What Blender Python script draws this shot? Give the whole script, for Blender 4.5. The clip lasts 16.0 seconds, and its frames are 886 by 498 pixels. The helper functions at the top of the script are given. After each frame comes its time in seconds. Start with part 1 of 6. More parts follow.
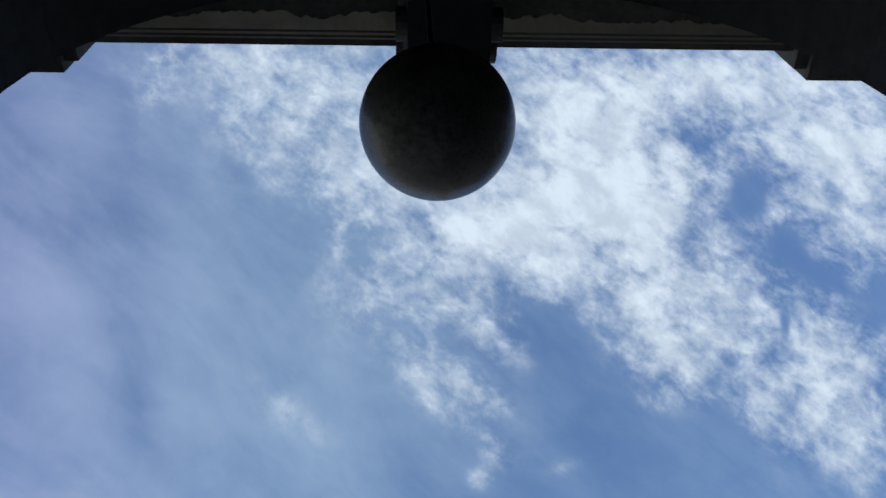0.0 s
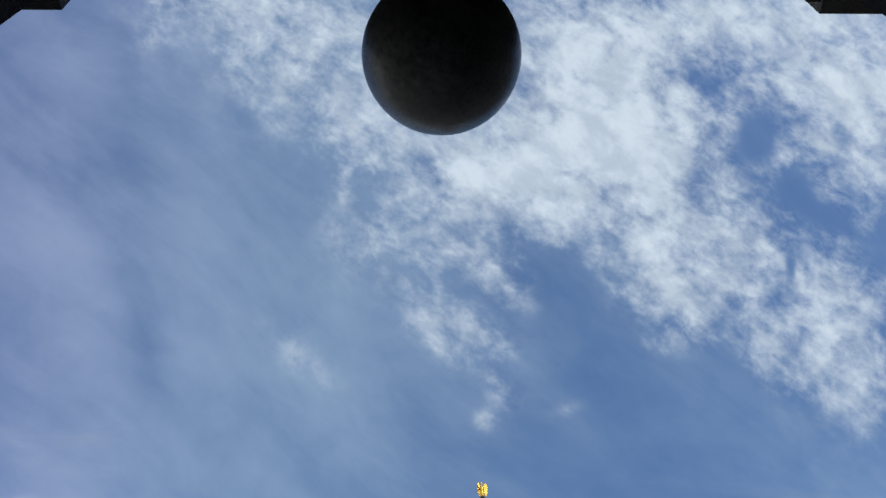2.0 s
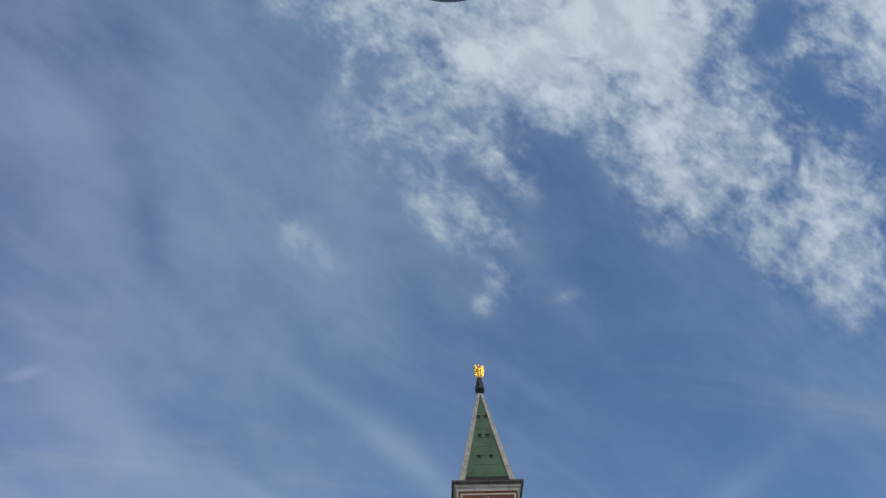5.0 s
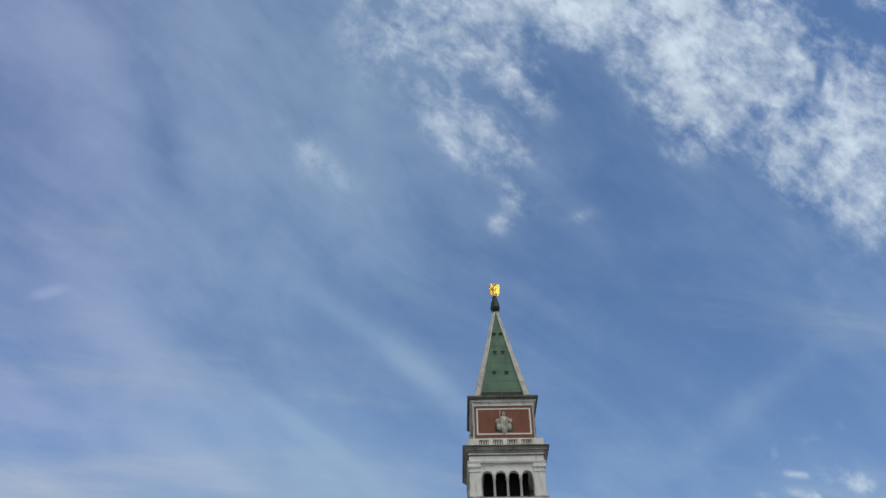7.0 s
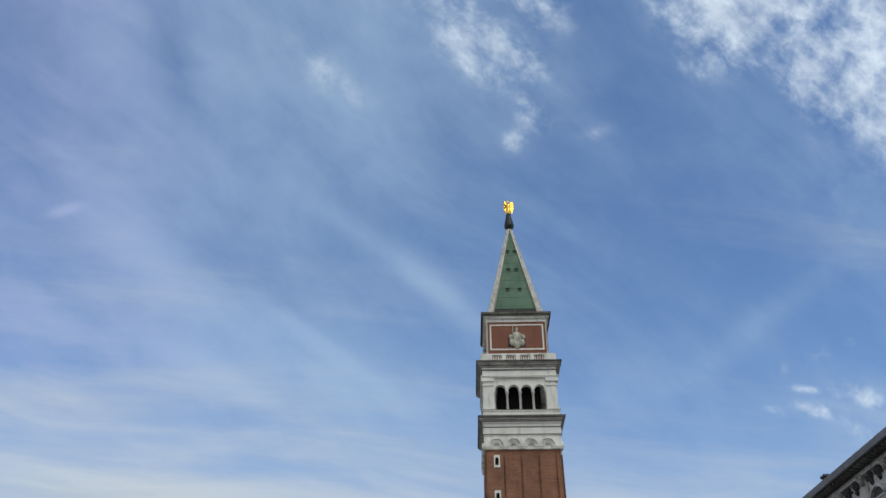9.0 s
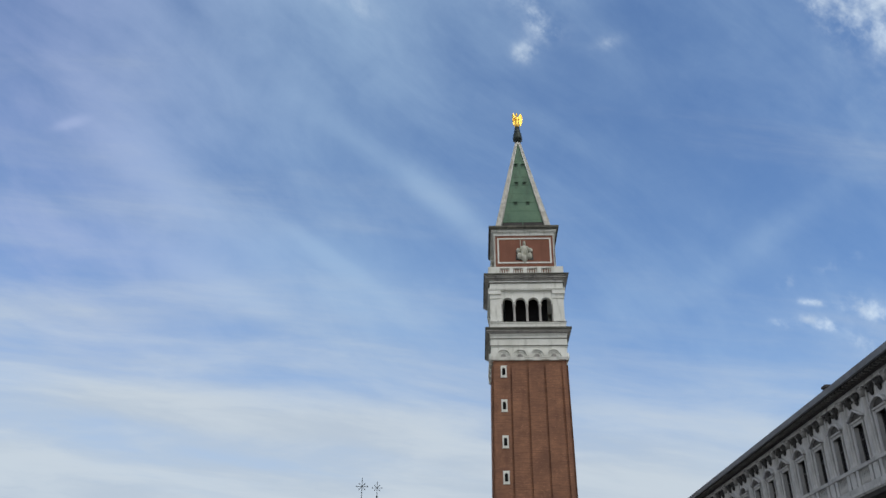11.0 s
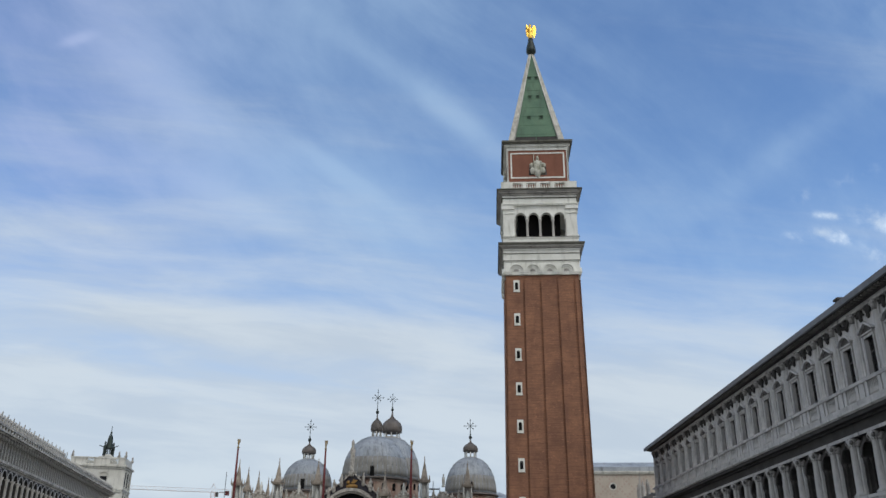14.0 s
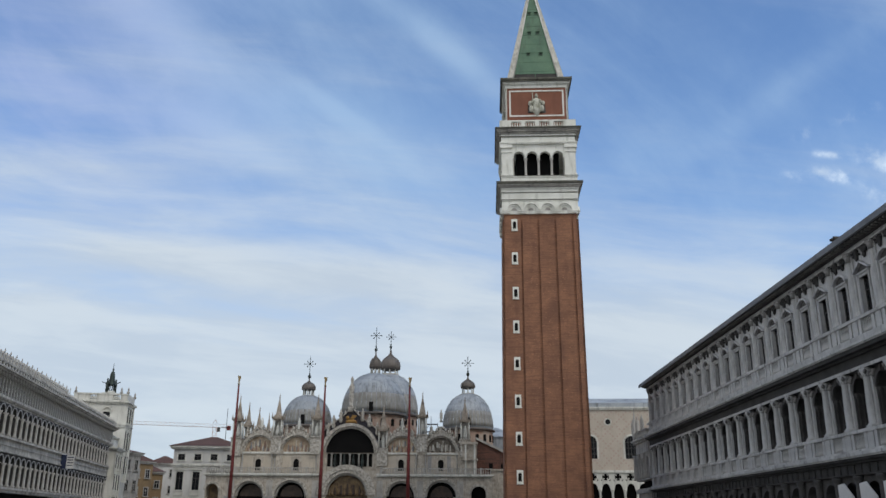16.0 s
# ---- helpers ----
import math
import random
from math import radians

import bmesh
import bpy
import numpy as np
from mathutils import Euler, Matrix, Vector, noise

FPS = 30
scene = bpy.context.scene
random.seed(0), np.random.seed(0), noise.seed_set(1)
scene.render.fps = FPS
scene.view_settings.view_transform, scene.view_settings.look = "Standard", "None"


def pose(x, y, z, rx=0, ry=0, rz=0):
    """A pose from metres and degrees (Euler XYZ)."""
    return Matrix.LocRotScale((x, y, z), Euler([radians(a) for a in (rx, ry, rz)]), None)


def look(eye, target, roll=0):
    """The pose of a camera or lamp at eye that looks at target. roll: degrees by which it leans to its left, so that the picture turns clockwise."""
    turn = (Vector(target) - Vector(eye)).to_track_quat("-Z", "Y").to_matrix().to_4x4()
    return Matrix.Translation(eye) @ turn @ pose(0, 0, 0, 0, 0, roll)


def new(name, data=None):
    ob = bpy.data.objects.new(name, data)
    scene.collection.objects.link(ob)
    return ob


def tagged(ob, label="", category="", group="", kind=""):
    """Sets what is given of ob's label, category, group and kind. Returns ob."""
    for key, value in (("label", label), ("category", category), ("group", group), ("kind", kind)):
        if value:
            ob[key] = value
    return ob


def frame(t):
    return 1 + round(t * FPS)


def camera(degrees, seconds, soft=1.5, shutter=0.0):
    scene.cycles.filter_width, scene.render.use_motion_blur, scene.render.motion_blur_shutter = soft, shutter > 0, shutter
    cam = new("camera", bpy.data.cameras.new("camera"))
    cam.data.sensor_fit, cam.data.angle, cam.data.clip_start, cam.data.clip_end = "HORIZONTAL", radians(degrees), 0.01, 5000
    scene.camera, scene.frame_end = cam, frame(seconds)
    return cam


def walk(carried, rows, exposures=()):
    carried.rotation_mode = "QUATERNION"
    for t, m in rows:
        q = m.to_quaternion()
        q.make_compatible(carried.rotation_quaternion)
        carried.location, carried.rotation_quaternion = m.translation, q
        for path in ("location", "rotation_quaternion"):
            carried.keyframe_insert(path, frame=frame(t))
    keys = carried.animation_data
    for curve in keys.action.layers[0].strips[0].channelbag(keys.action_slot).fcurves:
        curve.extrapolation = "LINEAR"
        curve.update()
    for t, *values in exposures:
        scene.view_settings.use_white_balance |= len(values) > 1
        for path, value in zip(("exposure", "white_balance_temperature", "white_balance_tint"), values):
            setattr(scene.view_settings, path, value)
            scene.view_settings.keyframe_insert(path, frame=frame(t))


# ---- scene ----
# ---- camera ----
cam = camera(56.00, 16.0)
PATH = [
    (0.0, pose(0, 0.000, 1.6, 146.844, 2.277, 3.767)),
    (0.5, pose(0, 0.006, 1.6, 146.110, 2.162, 3.963)),
    (1.0, pose(0, 0.012, 1.6, 145.220, 2.060, 4.177)),
    (1.5, pose(0, 0.020, 1.6, 144.226, 1.974, 4.096)),
    (2.0, pose(0, 0.032, 1.6, 143.053, 2.098, 4.198)),
    (2.5, pose(0, 0.047, 1.6, 141.611, 1.962, 4.124)),
    (3.0, pose(0, 0.060, 1.6, 140.102, 1.830, 4.127)),
    (5.5, pose(0, 0.075, 1.6, 133.986, 0.937, 3.245)),
    (6.0, pose(0, 0.075, 1.6, 132.618, 0.780, 3.422)),
    (6.5, pose(0, 0.075, 1.6, 131.100, 0.646, 3.827)),
    (7.0, pose(0, 0.075, 1.6, 129.684, 0.457, 4.142)),
    (7.5, pose(0, 0.076, 1.6, 128.249, 0.283, 4.373)),
    (8.0, pose(0, 0.076, 1.6, 126.848, 0.235, 4.565)),
    (8.5, pose(0, 0.076, 1.6, 125.448, 0.144, 4.728)),
    (9.0, pose(0, 0.076, 1.6, 124.024, -0.086, 4.925)),
    (11.5, pose(0, 0.077, 1.6, 116.881, -0.500, 5.601)),
    (12.0, pose(0, 0.077, 1.6, 115.876, -0.558, 6.067)),
    (12.5, pose(0, 0.077, 1.6, 114.924, -0.517, 6.254)),
    (13.0, pose(0, 0.077, 1.6, 113.968, -0.369, 6.270)),
    (13.5, pose(0, 0.077, 1.6, 113.108, -0.394, 6.281)),
    (14.0, pose(0, 0.077, 1.6, 112.292, -0.410, 6.347)),
    (14.5, pose(0, 0.078, 1.6, 111.334, -0.429, 6.359)),
    (15.0, pose(0, 0.078, 1.6, 110.093, -0.434, 6.268)),
    (15.5, pose(0, 0.078, 1.6, 108.960, -0.404, 6.172)),
    (16.0, pose(0, 0.078, 1.6, 108.100, -0.400, 6.200)),
]
walk(cam, PATH, exposures=[(0.0, 0.18), (1.0, 0.0), (3.0, 0.0), (5.5, -0.28), (6.0, -0.12), (7.0, 0.0), (8.0, 0.13), (9.0, 0.17), (12.5, 0.29), (16.0, 0.36)])

# ---- world, sun ----
SUN_EL, SUN_AZ = 50.0, -138.0  # degrees; azimuth left of the y axis


def make_world():
    w = bpy.data.worlds.new("sky_world")
    scene.world = w
    w.use_nodes = True
    nt = w.node_tree
    nt.nodes.clear()
    N = nt.nodes.new
    L = nt.links.new

    def math_node(op, a, b=None, clamp=False):
        n = N("ShaderNodeMath")
        n.operation, n.use_clamp = op, clamp
        for k, v in enumerate((a, b)):
            if v is None:
                continue
            if isinstance(v, (int, float)):
                n.inputs[k].default_value = v
            else:
                L(v, n.inputs[k])
        return n.outputs[0]

    sky = N("ShaderNodeTexSky")
    sky.sky_type, sky.sun_disc = "NISHITA", False
    sky.sun_elevation, sky.sun_rotation = radians(SUN_EL), radians(-SUN_AZ)
    sky.air_density, sky.dust_density, sky.ozone_density = 1.0, 0.6, 2.0
    coord = N("ShaderNodeTexCoord")
    # basis of the sky's drawing plane, tipped 40 degrees up
    m = Euler((radians(90 + 39.684), radians(0.457), radians(4.142))).to_matrix()

    def dot(axis):
        n = N("ShaderNodeVectorMath")
        n.operation = "DOT_PRODUCT"
        L(coord.outputs["Generated"], n.inputs[0])
        n.inputs[1].default_value = axis
        return n.outputs["Value"]

    depth = math_node("MAXIMUM", dot(-m.col[2]), 0.08)
    u = math_node("DIVIDE", dot(m.col[0]), depth)
    v = math_node("DIVIDE", dot(m.col[1]), depth)
    uv = N("ShaderNodeCombineXYZ")
    L(u, uv.inputs[0])
    L(v, uv.inputs[1])

    def fbm(scale, detail, rough, sx, sy, turn, offset, distort=0.0):
        mp = N("ShaderNodeMapping")
        mp.vector_type = "TEXTURE"
        mp.inputs["Location"].default_value = offset
        mp.inputs["Rotation"].default_value = (0, 0, radians(turn))
        mp.inputs["Scale"].default_value = (sx, sy, 1)
        L(uv.outputs[0], mp.inputs["Vector"])
        n = N("ShaderNodeTexNoise")
        n.inputs["Scale"].default_value = scale
        n.inputs["Detail"].default_value = detail
        n.inputs["Roughness"].default_value = rough
        n.inputs["Distortion"].default_value = distort
        L(mp.outputs[0], n.inputs["Vector"])
        return n.outputs["Fac"]

    def blob(cx, cy, rx, ry, turn, gain, under=None):
        """A soft ellipse in the drawing plane, laid over what is under it."""
        place = uv
        if under is not None:
            place = N("ShaderNodeCombineXYZ")
            for k, val in enumerate((u, v, under)):
                L(val, place.inputs[k])
        mp = N("ShaderNodeMapping")
        mp.vector_type = "TEXTURE"
        mp.inputs["Location"].default_value = (cx, cy, 0)
        mp.inputs["Rotation"].default_value = (0, 0, radians(turn))
        mp.inputs["Scale"].default_value = (rx, ry, 1e5)
        L(place.outputs[0], mp.inputs["Vector"])
        n = N("ShaderNodeVectorMath")
        n.operation = "DOT_PRODUCT"
        L(mp.outputs[0], n.inputs[0])
        L(mp.outputs[0], n.inputs[1])
        e = math_node("MULTIPLY", math_node("POWER", 0.368, n.outputs["Value"]), gain)
        return e if under is None else math_node("ADD", e, under)

    def total(parts):
        s = parts[0]
        for p in parts[1:]:
            s = math_node("ADD", s, p)
        return s

    def ramp(x, lo, hi, gain=1.0):
        n = N("ShaderNodeMapRange")
        n.interpolation_type = "SMOOTHSTEP"
        for k, val in (("From Min", lo), ("From Max", hi), ("To Min", 0.0), ("To Max", gain)):
            n.inputs[k].default_value = val
        L(x, n.inputs["Value"])
        return n.outputs["Result"]

    # each: centre, half axes, turn and weight of a soft patch
    heaps = [
        (0.19, 0.368, 0.105, 0.105, -20, 1.0), (0.086, 0.324, 0.077, 0.049, -25, 0.55), (0.244, 0.512, 0.133, 0.052, 5, 0.72),
        (0.3, 0.222, 0.077, 0.063, -35, 0.85), (0.406, 0.228, 0.059, 0.042, -50, 0.42), (0.324, 0.155, 0.059, 0.031, -20, 0.4),
        (-0.147, 0.515, 0.147, 0.084, -40, 0.55), (-0.035, 0.394, 0.105, 0.049, -45, 0.42), (0.294, 0.391, 0.063, 0.077, 0, 0.55),
        (0.567, 0.468, 0.091, 0.112, 0, 1.05), (0.439, 0.545, 0.091, 0.042, 0, 0.75), (0.593, 0.318, 0.056, 0.056, 0, 0.45),
        (0.48, 0.153, 0.077, 0.059, 20, 0.62), (0.402, 0.093, 0.056, 0.038, -20, 0.55), (0.53, 0.077, 0.049, 0.063, 0, 0.5)]
    banks = [
        (0.279, 0.391, 0.231, 0.161, -25, 0.5), (-0.071, 0.418, 0.231, 0.119, -45, 0.28), (0.496, 0.259, 0.168, 0.231, 0, 0.24),
        (-0.001, 0.195, 0.154, 0.084, -35, 0.1), (0.111, 0.59, 0.364, 0.059, 0, 0.5)]
    puffs = [
        (0.049, 0.129, 0.052, 0.029, -28, 0.62), (-0.002, 0.133, 0.028, 0.013, -35, 0.25), (-0.155, 0.106, 0.063, 0.02, -38, 0.25),
        (0.09, 0.059, 0.024, 0.015, -30, 0.34), (0.169, 0.042, 0.025, 0.01, 20, 0.17), (0.069, 0.028, 0.015, 0.013, 0, 0.36),
        (-0.042, 0.288, 0.091, 0.042, -42, 0.2), (0.09, 0.222, 0.049, 0.028, -20, 0.3), (0.122, 0.165, 0.042, 0.017, -20, 0.16),
        (-0.07, 0.224, 0.077, 0.028, -45, 0.1), (-0.342, 0.55, 0.024, 0.042, -30, 0.35), (0.275, 0.109, 0.042, 0.015, -20, 0.3),
        (0.493, -0.282, 0.032, 0.014, -30, 0.85), (0.436, -0.296, 0.024, 0.008, -12, 0.6), (0.393, -0.247, 0.011, 0.008, 30, 0.3),
        (0.391, -0.298, 0.018, 0.006, -8, 0.28), (0.428, -0.271, 0.021, 0.005, -8, 0.45), (0.509, -0.324, 0.031, 0.011, -15, 0.6),
        (0.459, -0.219, 0.035, 0.008, 25, 0.25)]
    gaps = [
        (0.429, 0.377, 0.032, 0.046, -35, -0.72), (0.357, 0.462, 0.034, 0.018, -20, -0.5), (0.499, 0.274, 0.056, 0.018, -30, -0.55),
        (0.472, 0.315, 0.028, 0.024, 0, -0.5), (0.145, 0.221, 0.056, 0.017, -30, -0.35), (0.001, 0.344, 0.028, 0.028, -20, -0.3),
        (0.213, 0.103, 0.077, 0.042, -30, -0.45), (-0.184, 0.32, 0.024, 0.063, 25, -0.2), (0.563, 0.225, 0.035, 0.018, 0, -0.25),
        (0.453, 0.206, 0.008, 0.025, 0, -0.4), (0.171, 0.192, 0.035, 0.035, 0, -0.3), (0.331, 0.061, 0.063, 0.035, 0, -0.4),
        (0.372, 0.12, 0.028, 0.063, 15, -0.45), (0.441, 0.195, 0.021, 0.049, -25, -0.4)]
    streaks = [
        (-0.03, -0.144, 0.087, 0.018, -38, 0.55), (-0.152, -0.056, 0.084, 0.018, -38, 0.24), (-0.239, -0.197, 0.168, 0.031, -32, 0.3),
        (-0.387, -0.11, 0.091, 0.035, -45, 0.24), (-0.45, -0.203, 0.196, 0.028, -20, 0.28), (-0.298, -0.252, 0.105, 0.017, -32, 0.3),
        (-0.165, -0.217, 0.077, 0.011, -35, 0.4), (-0.474, -0.052, 0.021, 0.006, 15, 0.5), (-0.062, -0.301, 0.105, 0.056, -45, 0.22),
        (-0.382, -0.085, 0.042, 0.112, 40, 0.22)]
    veils = [
        (-0.391, 0.108, 0.077, 0.133, 20, 0.22), (-0.285, -0.026, 0.105, 0.063, -30, 0.18), (-0.279, 0.196, 0.063, 0.154, 15, 0.24),
        (-0.475, 0.27, 0.112, 0.084, 0, 0.26), (-0.331, 0.117, 0.024, 0.056, 15, -0.3), (-0.366, 0.397, 0.042, 0.21, 5, -0.14),
        (-0.073, 0.214, 0.175, 0.154, -40, 0.28), (-0.107, 0.05, 0.168, 0.07, -20, 0.16), (0.366, -0.189, 0.161, 0.021, 38, 0.22),
        (0.195, -0.273, 0.112, 0.042, 35, 0.2), (-0.198, -0.274, 0.21, 0.063, -15, 0.22), (-0.455, 0.501, 0.084, 0.112, 0, 0.12)]

    sheets = [(0.0, -0.24, 0.7, 0.14, 0, 0.20), (-0.35, -0.1, 0.35, 0.25, 0, 0.14), (-0.42, 0.38, 0.32, 0.5, 10, 0.28), (0.0, 0.22, 0.45, 0.3, 0, 0.16), (-0.18, 0.56, 0.3, 0.16, 0, 0.35)]

    def field(patches):
        """The sum of soft patches, added up one after another."""
        s = None
        for b in patches:
            s = blob(*b, under=s)
        return s

    def signed(x, gain):
        return math_node("MULTIPLY", math_node("SUBTRACT", x, 0.5), gain)

    cover = field(heaps + banks + puffs + gaps)
    # cumulus: heaps broken into puffs at four scales
    big = fbm(6.0, 6, 0.55, 1.25, 0.9, -45, (3.1, 1.7, 0), 0.25)
    clump = fbm(15.0, 5, 0.58, 1.12, 0.92, -42, (1.2, 5.0, 0), 0.35)
    mottle = fbm(32.0, 4, 0.6, 1.12, 0.92, -38, (7.0, 2.0, 0), 0.3)
    shred = fbm(75.0, 3, 0.6, 1.3, 0.9, -35, (2.0, 9.0, 0), 0.3)
    ragged = total([signed(big, 1.5), signed(clump, 1.9), signed(mottle, 1.75), signed(shred, 0.9)])
    present = ramp(cover, -0.05, 0.35)
    heap = math_node("ADD", cover, math_node("MULTIPLY", ragged, present))
    cumulus = ramp(heap, -0.08, 1.5, 0.96)
    # thin veil and streaks
    wisp = fbm(4.5, 7, 0.58, 1.9, 0.85, -40, (0.4, 2.2, 0), 0.9)
    comb = fbm(10.0, 6, 0.6, 2.3, 0.7, -38, (5.0, 1.1, 0), 0.5)
    veil = total([field(streaks + veils + sheets), signed(wisp, 1.0), signed(comb, 0.45), signed(clump, 0.35)])
    thin = ramp(veil, -0.22, 1.05, 0.62)
    # the whitening towards the horizon
    sep = N("ShaderNodeSeparateXYZ")
    L(coord.outputs["Generated"], sep.inputs[0])
    low = math_node("POWER", math_node("SUBTRACT", 1.0, math_node("MAXIMUM", sep.outputs[2], 0.0), True), 2.7)
    band = fbm(4.0, 8, 0.6, 3.0, 0.5, -6, (0.0, 0.7, 0), 0.3)
    band_fine = fbm(9.0, 6, 0.6, 2.6, 0.55, -6, (2.0, 0.3, 0), 0.4)
    puff = fbm(19.0, 5, 0.6, 1.2, 0.9, -45, (4.0, 3.0, 0), 0.3)
    haze = ramp(total([low, blob(0.48, -0.30, 0.34, 0.15, 0, -0.16), blob(-0.397, -0.414, 0.15, 0.022, -8, 0.17), blob(-0.161, -0.434, 0.2, 0.03, 4, 0.10),
                       blob(0.205, -0.494, 0.16, 0.05, 0, 0.07), signed(band, 0.55), signed(band_fine, 0.22)]), 0.10, 0.57, 0.93)

    tone = N("ShaderNodeMix")
    tone.data_type, tone.blend_type = "RGBA", "MULTIPLY"
    tone.inputs["Factor"].default_value = 1.0
    L(sky.outputs[0], tone.inputs["A"])
    tone.inputs["B"].default_value = (1.16, 1.40, 1.64, 1)
    last = tone.outputs["Result"]
    # violet lens tint on one side, put into the veil's colour
    violet = N("ShaderNodeMix")
    violet.data_type = "RGBA"
    L(ramp(u, -0.12, -0.62), violet.inputs["Factor"])
    violet.inputs["A"].default_value = (4.1, 5.75, 7.75, 1)
    violet.inputs["B"].default_value = (4.75, 5.35, 8.1, 1)
    for fac, colour, vary, dim in ((thin, violet.outputs["Result"], big, 0.97), (haze, (5.55, 6.2, 6.75), band_fine, 0.93), (cumulus, (6.9, 7.95, 9.0), puff, 0.86)):
        mx = N("ShaderNodeMix")
        mx.data_type = "RGBA"
        L(fac, mx.inputs["Factor"])
        L(last, mx.inputs["A"])
        if isinstance(colour, tuple):
            tint = N("ShaderNodeMix")
            tint.data_type = "RGBA"
            L(ramp(vary, 0.36, 0.64), tint.inputs["Factor"])
            tint.inputs["A"].default_value = (*(c * dim * k for c, k in zip(colour, (0.97, 1.0, 1.05))), 1)
            tint.inputs["B"].default_value = (*(c * (2 - dim) ** 0.8 for c in colour), 1)
            L(tint.outputs["Result"], mx.inputs["B"])
        else:
            L(colour, mx.inputs["B"])
        last = mx.outputs["Result"]
    # broken bright cloud over the rest of the sky
    rest = N("ShaderNodeTexNoise")
    rest.inputs["Scale"].default_value, rest.inputs["Detail"].default_value = 2.2, 7
    L(coord.outputs["Generated"], rest.inputs["Vector"])
    aside = N("ShaderNodeMapRange")
    for k, val in (("From Min", 0.66), ("From Max", 0.35), ("To Min", 0.0), ("To Max", 1.0)):
        aside.inputs[k].default_value = val
    L(depth, aside.inputs["Value"])
    mx = N("ShaderNodeMix")
    mx.data_type = "RGBA"
    L(math_node("MULTIPLY", aside.outputs["Result"], ramp(rest.outputs["Fac"], 0.34, 0.58, 0.95)), mx.inputs["Factor"])
    L(last, mx.inputs["A"])
    mx.inputs["B"].default_value = (8.4, 8.5, 8.5, 1)
    last = mx.outputs["Result"]
    bg = N("ShaderNodeBackground")
    bg.inputs["Strength"].default_value = 0.085
    L(last, bg.inputs["Color"])
    out = N("ShaderNodeOutputWorld")
    L(bg.outputs[0], out.inputs[0])


make_world()
sun = new("sun", bpy.data.lights.new("sun", "SUN"))
sun.data.energy, sun.data.angle, sun.data.color = 0.75, radians(25), (1.0, 0.93, 0.82)
sun.matrix_world = look((0, 0, 0), (math.sin(radians(SUN_AZ)) * math.cos(radians(SUN_EL)), -math.cos(radians(SUN_AZ)) * math.cos(radians(SUN_EL)), -math.sin(radians(SUN_EL))))


# ---- materials ----
def mat(name, base, second=None, scale=1.0, rough=0.75, metal=0.0, bump=0.15, streak=0.0, island=0.0, course=0.0, third=None, fine=9.0, spec=0.4):
    """A weathered surface: two tones in patches, fine grain, rain streaks, a little relief. Sizes in 1/m."""
    m = bpy.data.materials.new(name)
    m.use_nodes = True
    nt = m.node_tree
    N, L = nt.nodes.new, nt.links.new
    b = nt.nodes["Principled BSDF"]
    b.inputs["Metallic"].default_value = metal
    b.inputs["Specular IOR Level"].default_value = spec
    second = second or tuple(c * 0.72 for c in base)
    third = third or tuple(c * 0.45 for c in base)
    tc = N("ShaderNodeTexCoord")
    geo = N("ShaderNodeObjectInfo")

    def noise_at(s, detail, stretch=(1, 1, 1)):
        mp = N("ShaderNodeMapping")
        mp.inputs["Scale"].default_value = stretch
        L(tc.outputs["Object"], mp.inputs["Vector"])
        n = N("ShaderNodeTexNoise")
        n.inputs["Scale"].default_value, n.inputs["Detail"].default_value = s, detail
        n.inputs["Roughness"].default_value = 0.62
        L(mp.outputs[0], n.inputs["Vector"])
        return n.outputs["Fac"]

    def ramp(x, lo, hi, gain=1.0):
        n = N("ShaderNodeMapRange")
        for k, val in (("From Min", lo), ("From Max", hi), ("To Min", 0.0), ("To Max", gain)):
            n.inputs[k].default_value = val
        L(x, n.inputs["Value"])
        return n.outputs["Result"]

    def mix(f, a, c):
        n = N("ShaderNodeMix")
        n.data_type = "RGBA"
        L(f, n.inputs["Factor"])
        for k, val in (("A", a), ("B", c)):
            if isinstance(val, tuple):
                n.inputs[k].default_value = (*val, 1)
            else:
                L(val, n.inputs[k])
        return n.outputs["Result"]

    patch = noise_at(0.35 * scale, 5)
    grain = noise_at(fine * scale, 4)
    col = mix(ramp(patch, 0.35, 0.68), base, second)
    col = mix(ramp(grain, 0.42, 0.75, 0.55), col, second)
    if streak:
        col = mix(ramp(noise_at(1.3 * scale, 4, (1, 1, 0.12)), 0.52, 0.74, streak), col, third)
    if course:
        col = mix(ramp(noise_at(1.0, 3, (0.35, 0.35, 7.0)), 0.45, 0.7, course), col, third)
        col = mix(ramp(noise_at(2.6, 2, (1.0, 1.0, 3.0)), 0.62, 0.72, course * 0.7), col, tuple(min(c * 1.7, 1) for c in base))
    if island:
        v = N("ShaderNodeHueSaturation")
        r = ramp(geo.outputs["Random"], 0.0, 1.0)
        a = N("ShaderNodeMath")
        a.operation = "MULTIPLY_ADD"
        L(r, a.inputs[0])
        a.inputs[1].default_value, a.inputs[2].default_value = island, 1.0 - island / 2
        L(a.outputs[0], v.inputs["Value"])
        L(col, v.inputs["Color"])
        col = v.outputs["Color"]
    L(col, b.inputs["Base Color"])
    rr = N("ShaderNodeMapRange")
    rr.inputs["To Min"].default_value, rr.inputs["To Max"].default_value = max(rough - 0.12, 0.02), min(rough + 0.12, 1)
    L(grain, rr.inputs["Value"])
    L(rr.outputs[0], b.inputs["Roughness"])
    if bump:
        bp = N("ShaderNodeBump")
        bp.inputs["Strength"].default_value, bp.inputs["Distance"].default_value = bump, 0.05 / scale
        L(grain, bp.inputs["Height"])
        L(bp.outputs[0], b.inputs["Normal"])
    return m


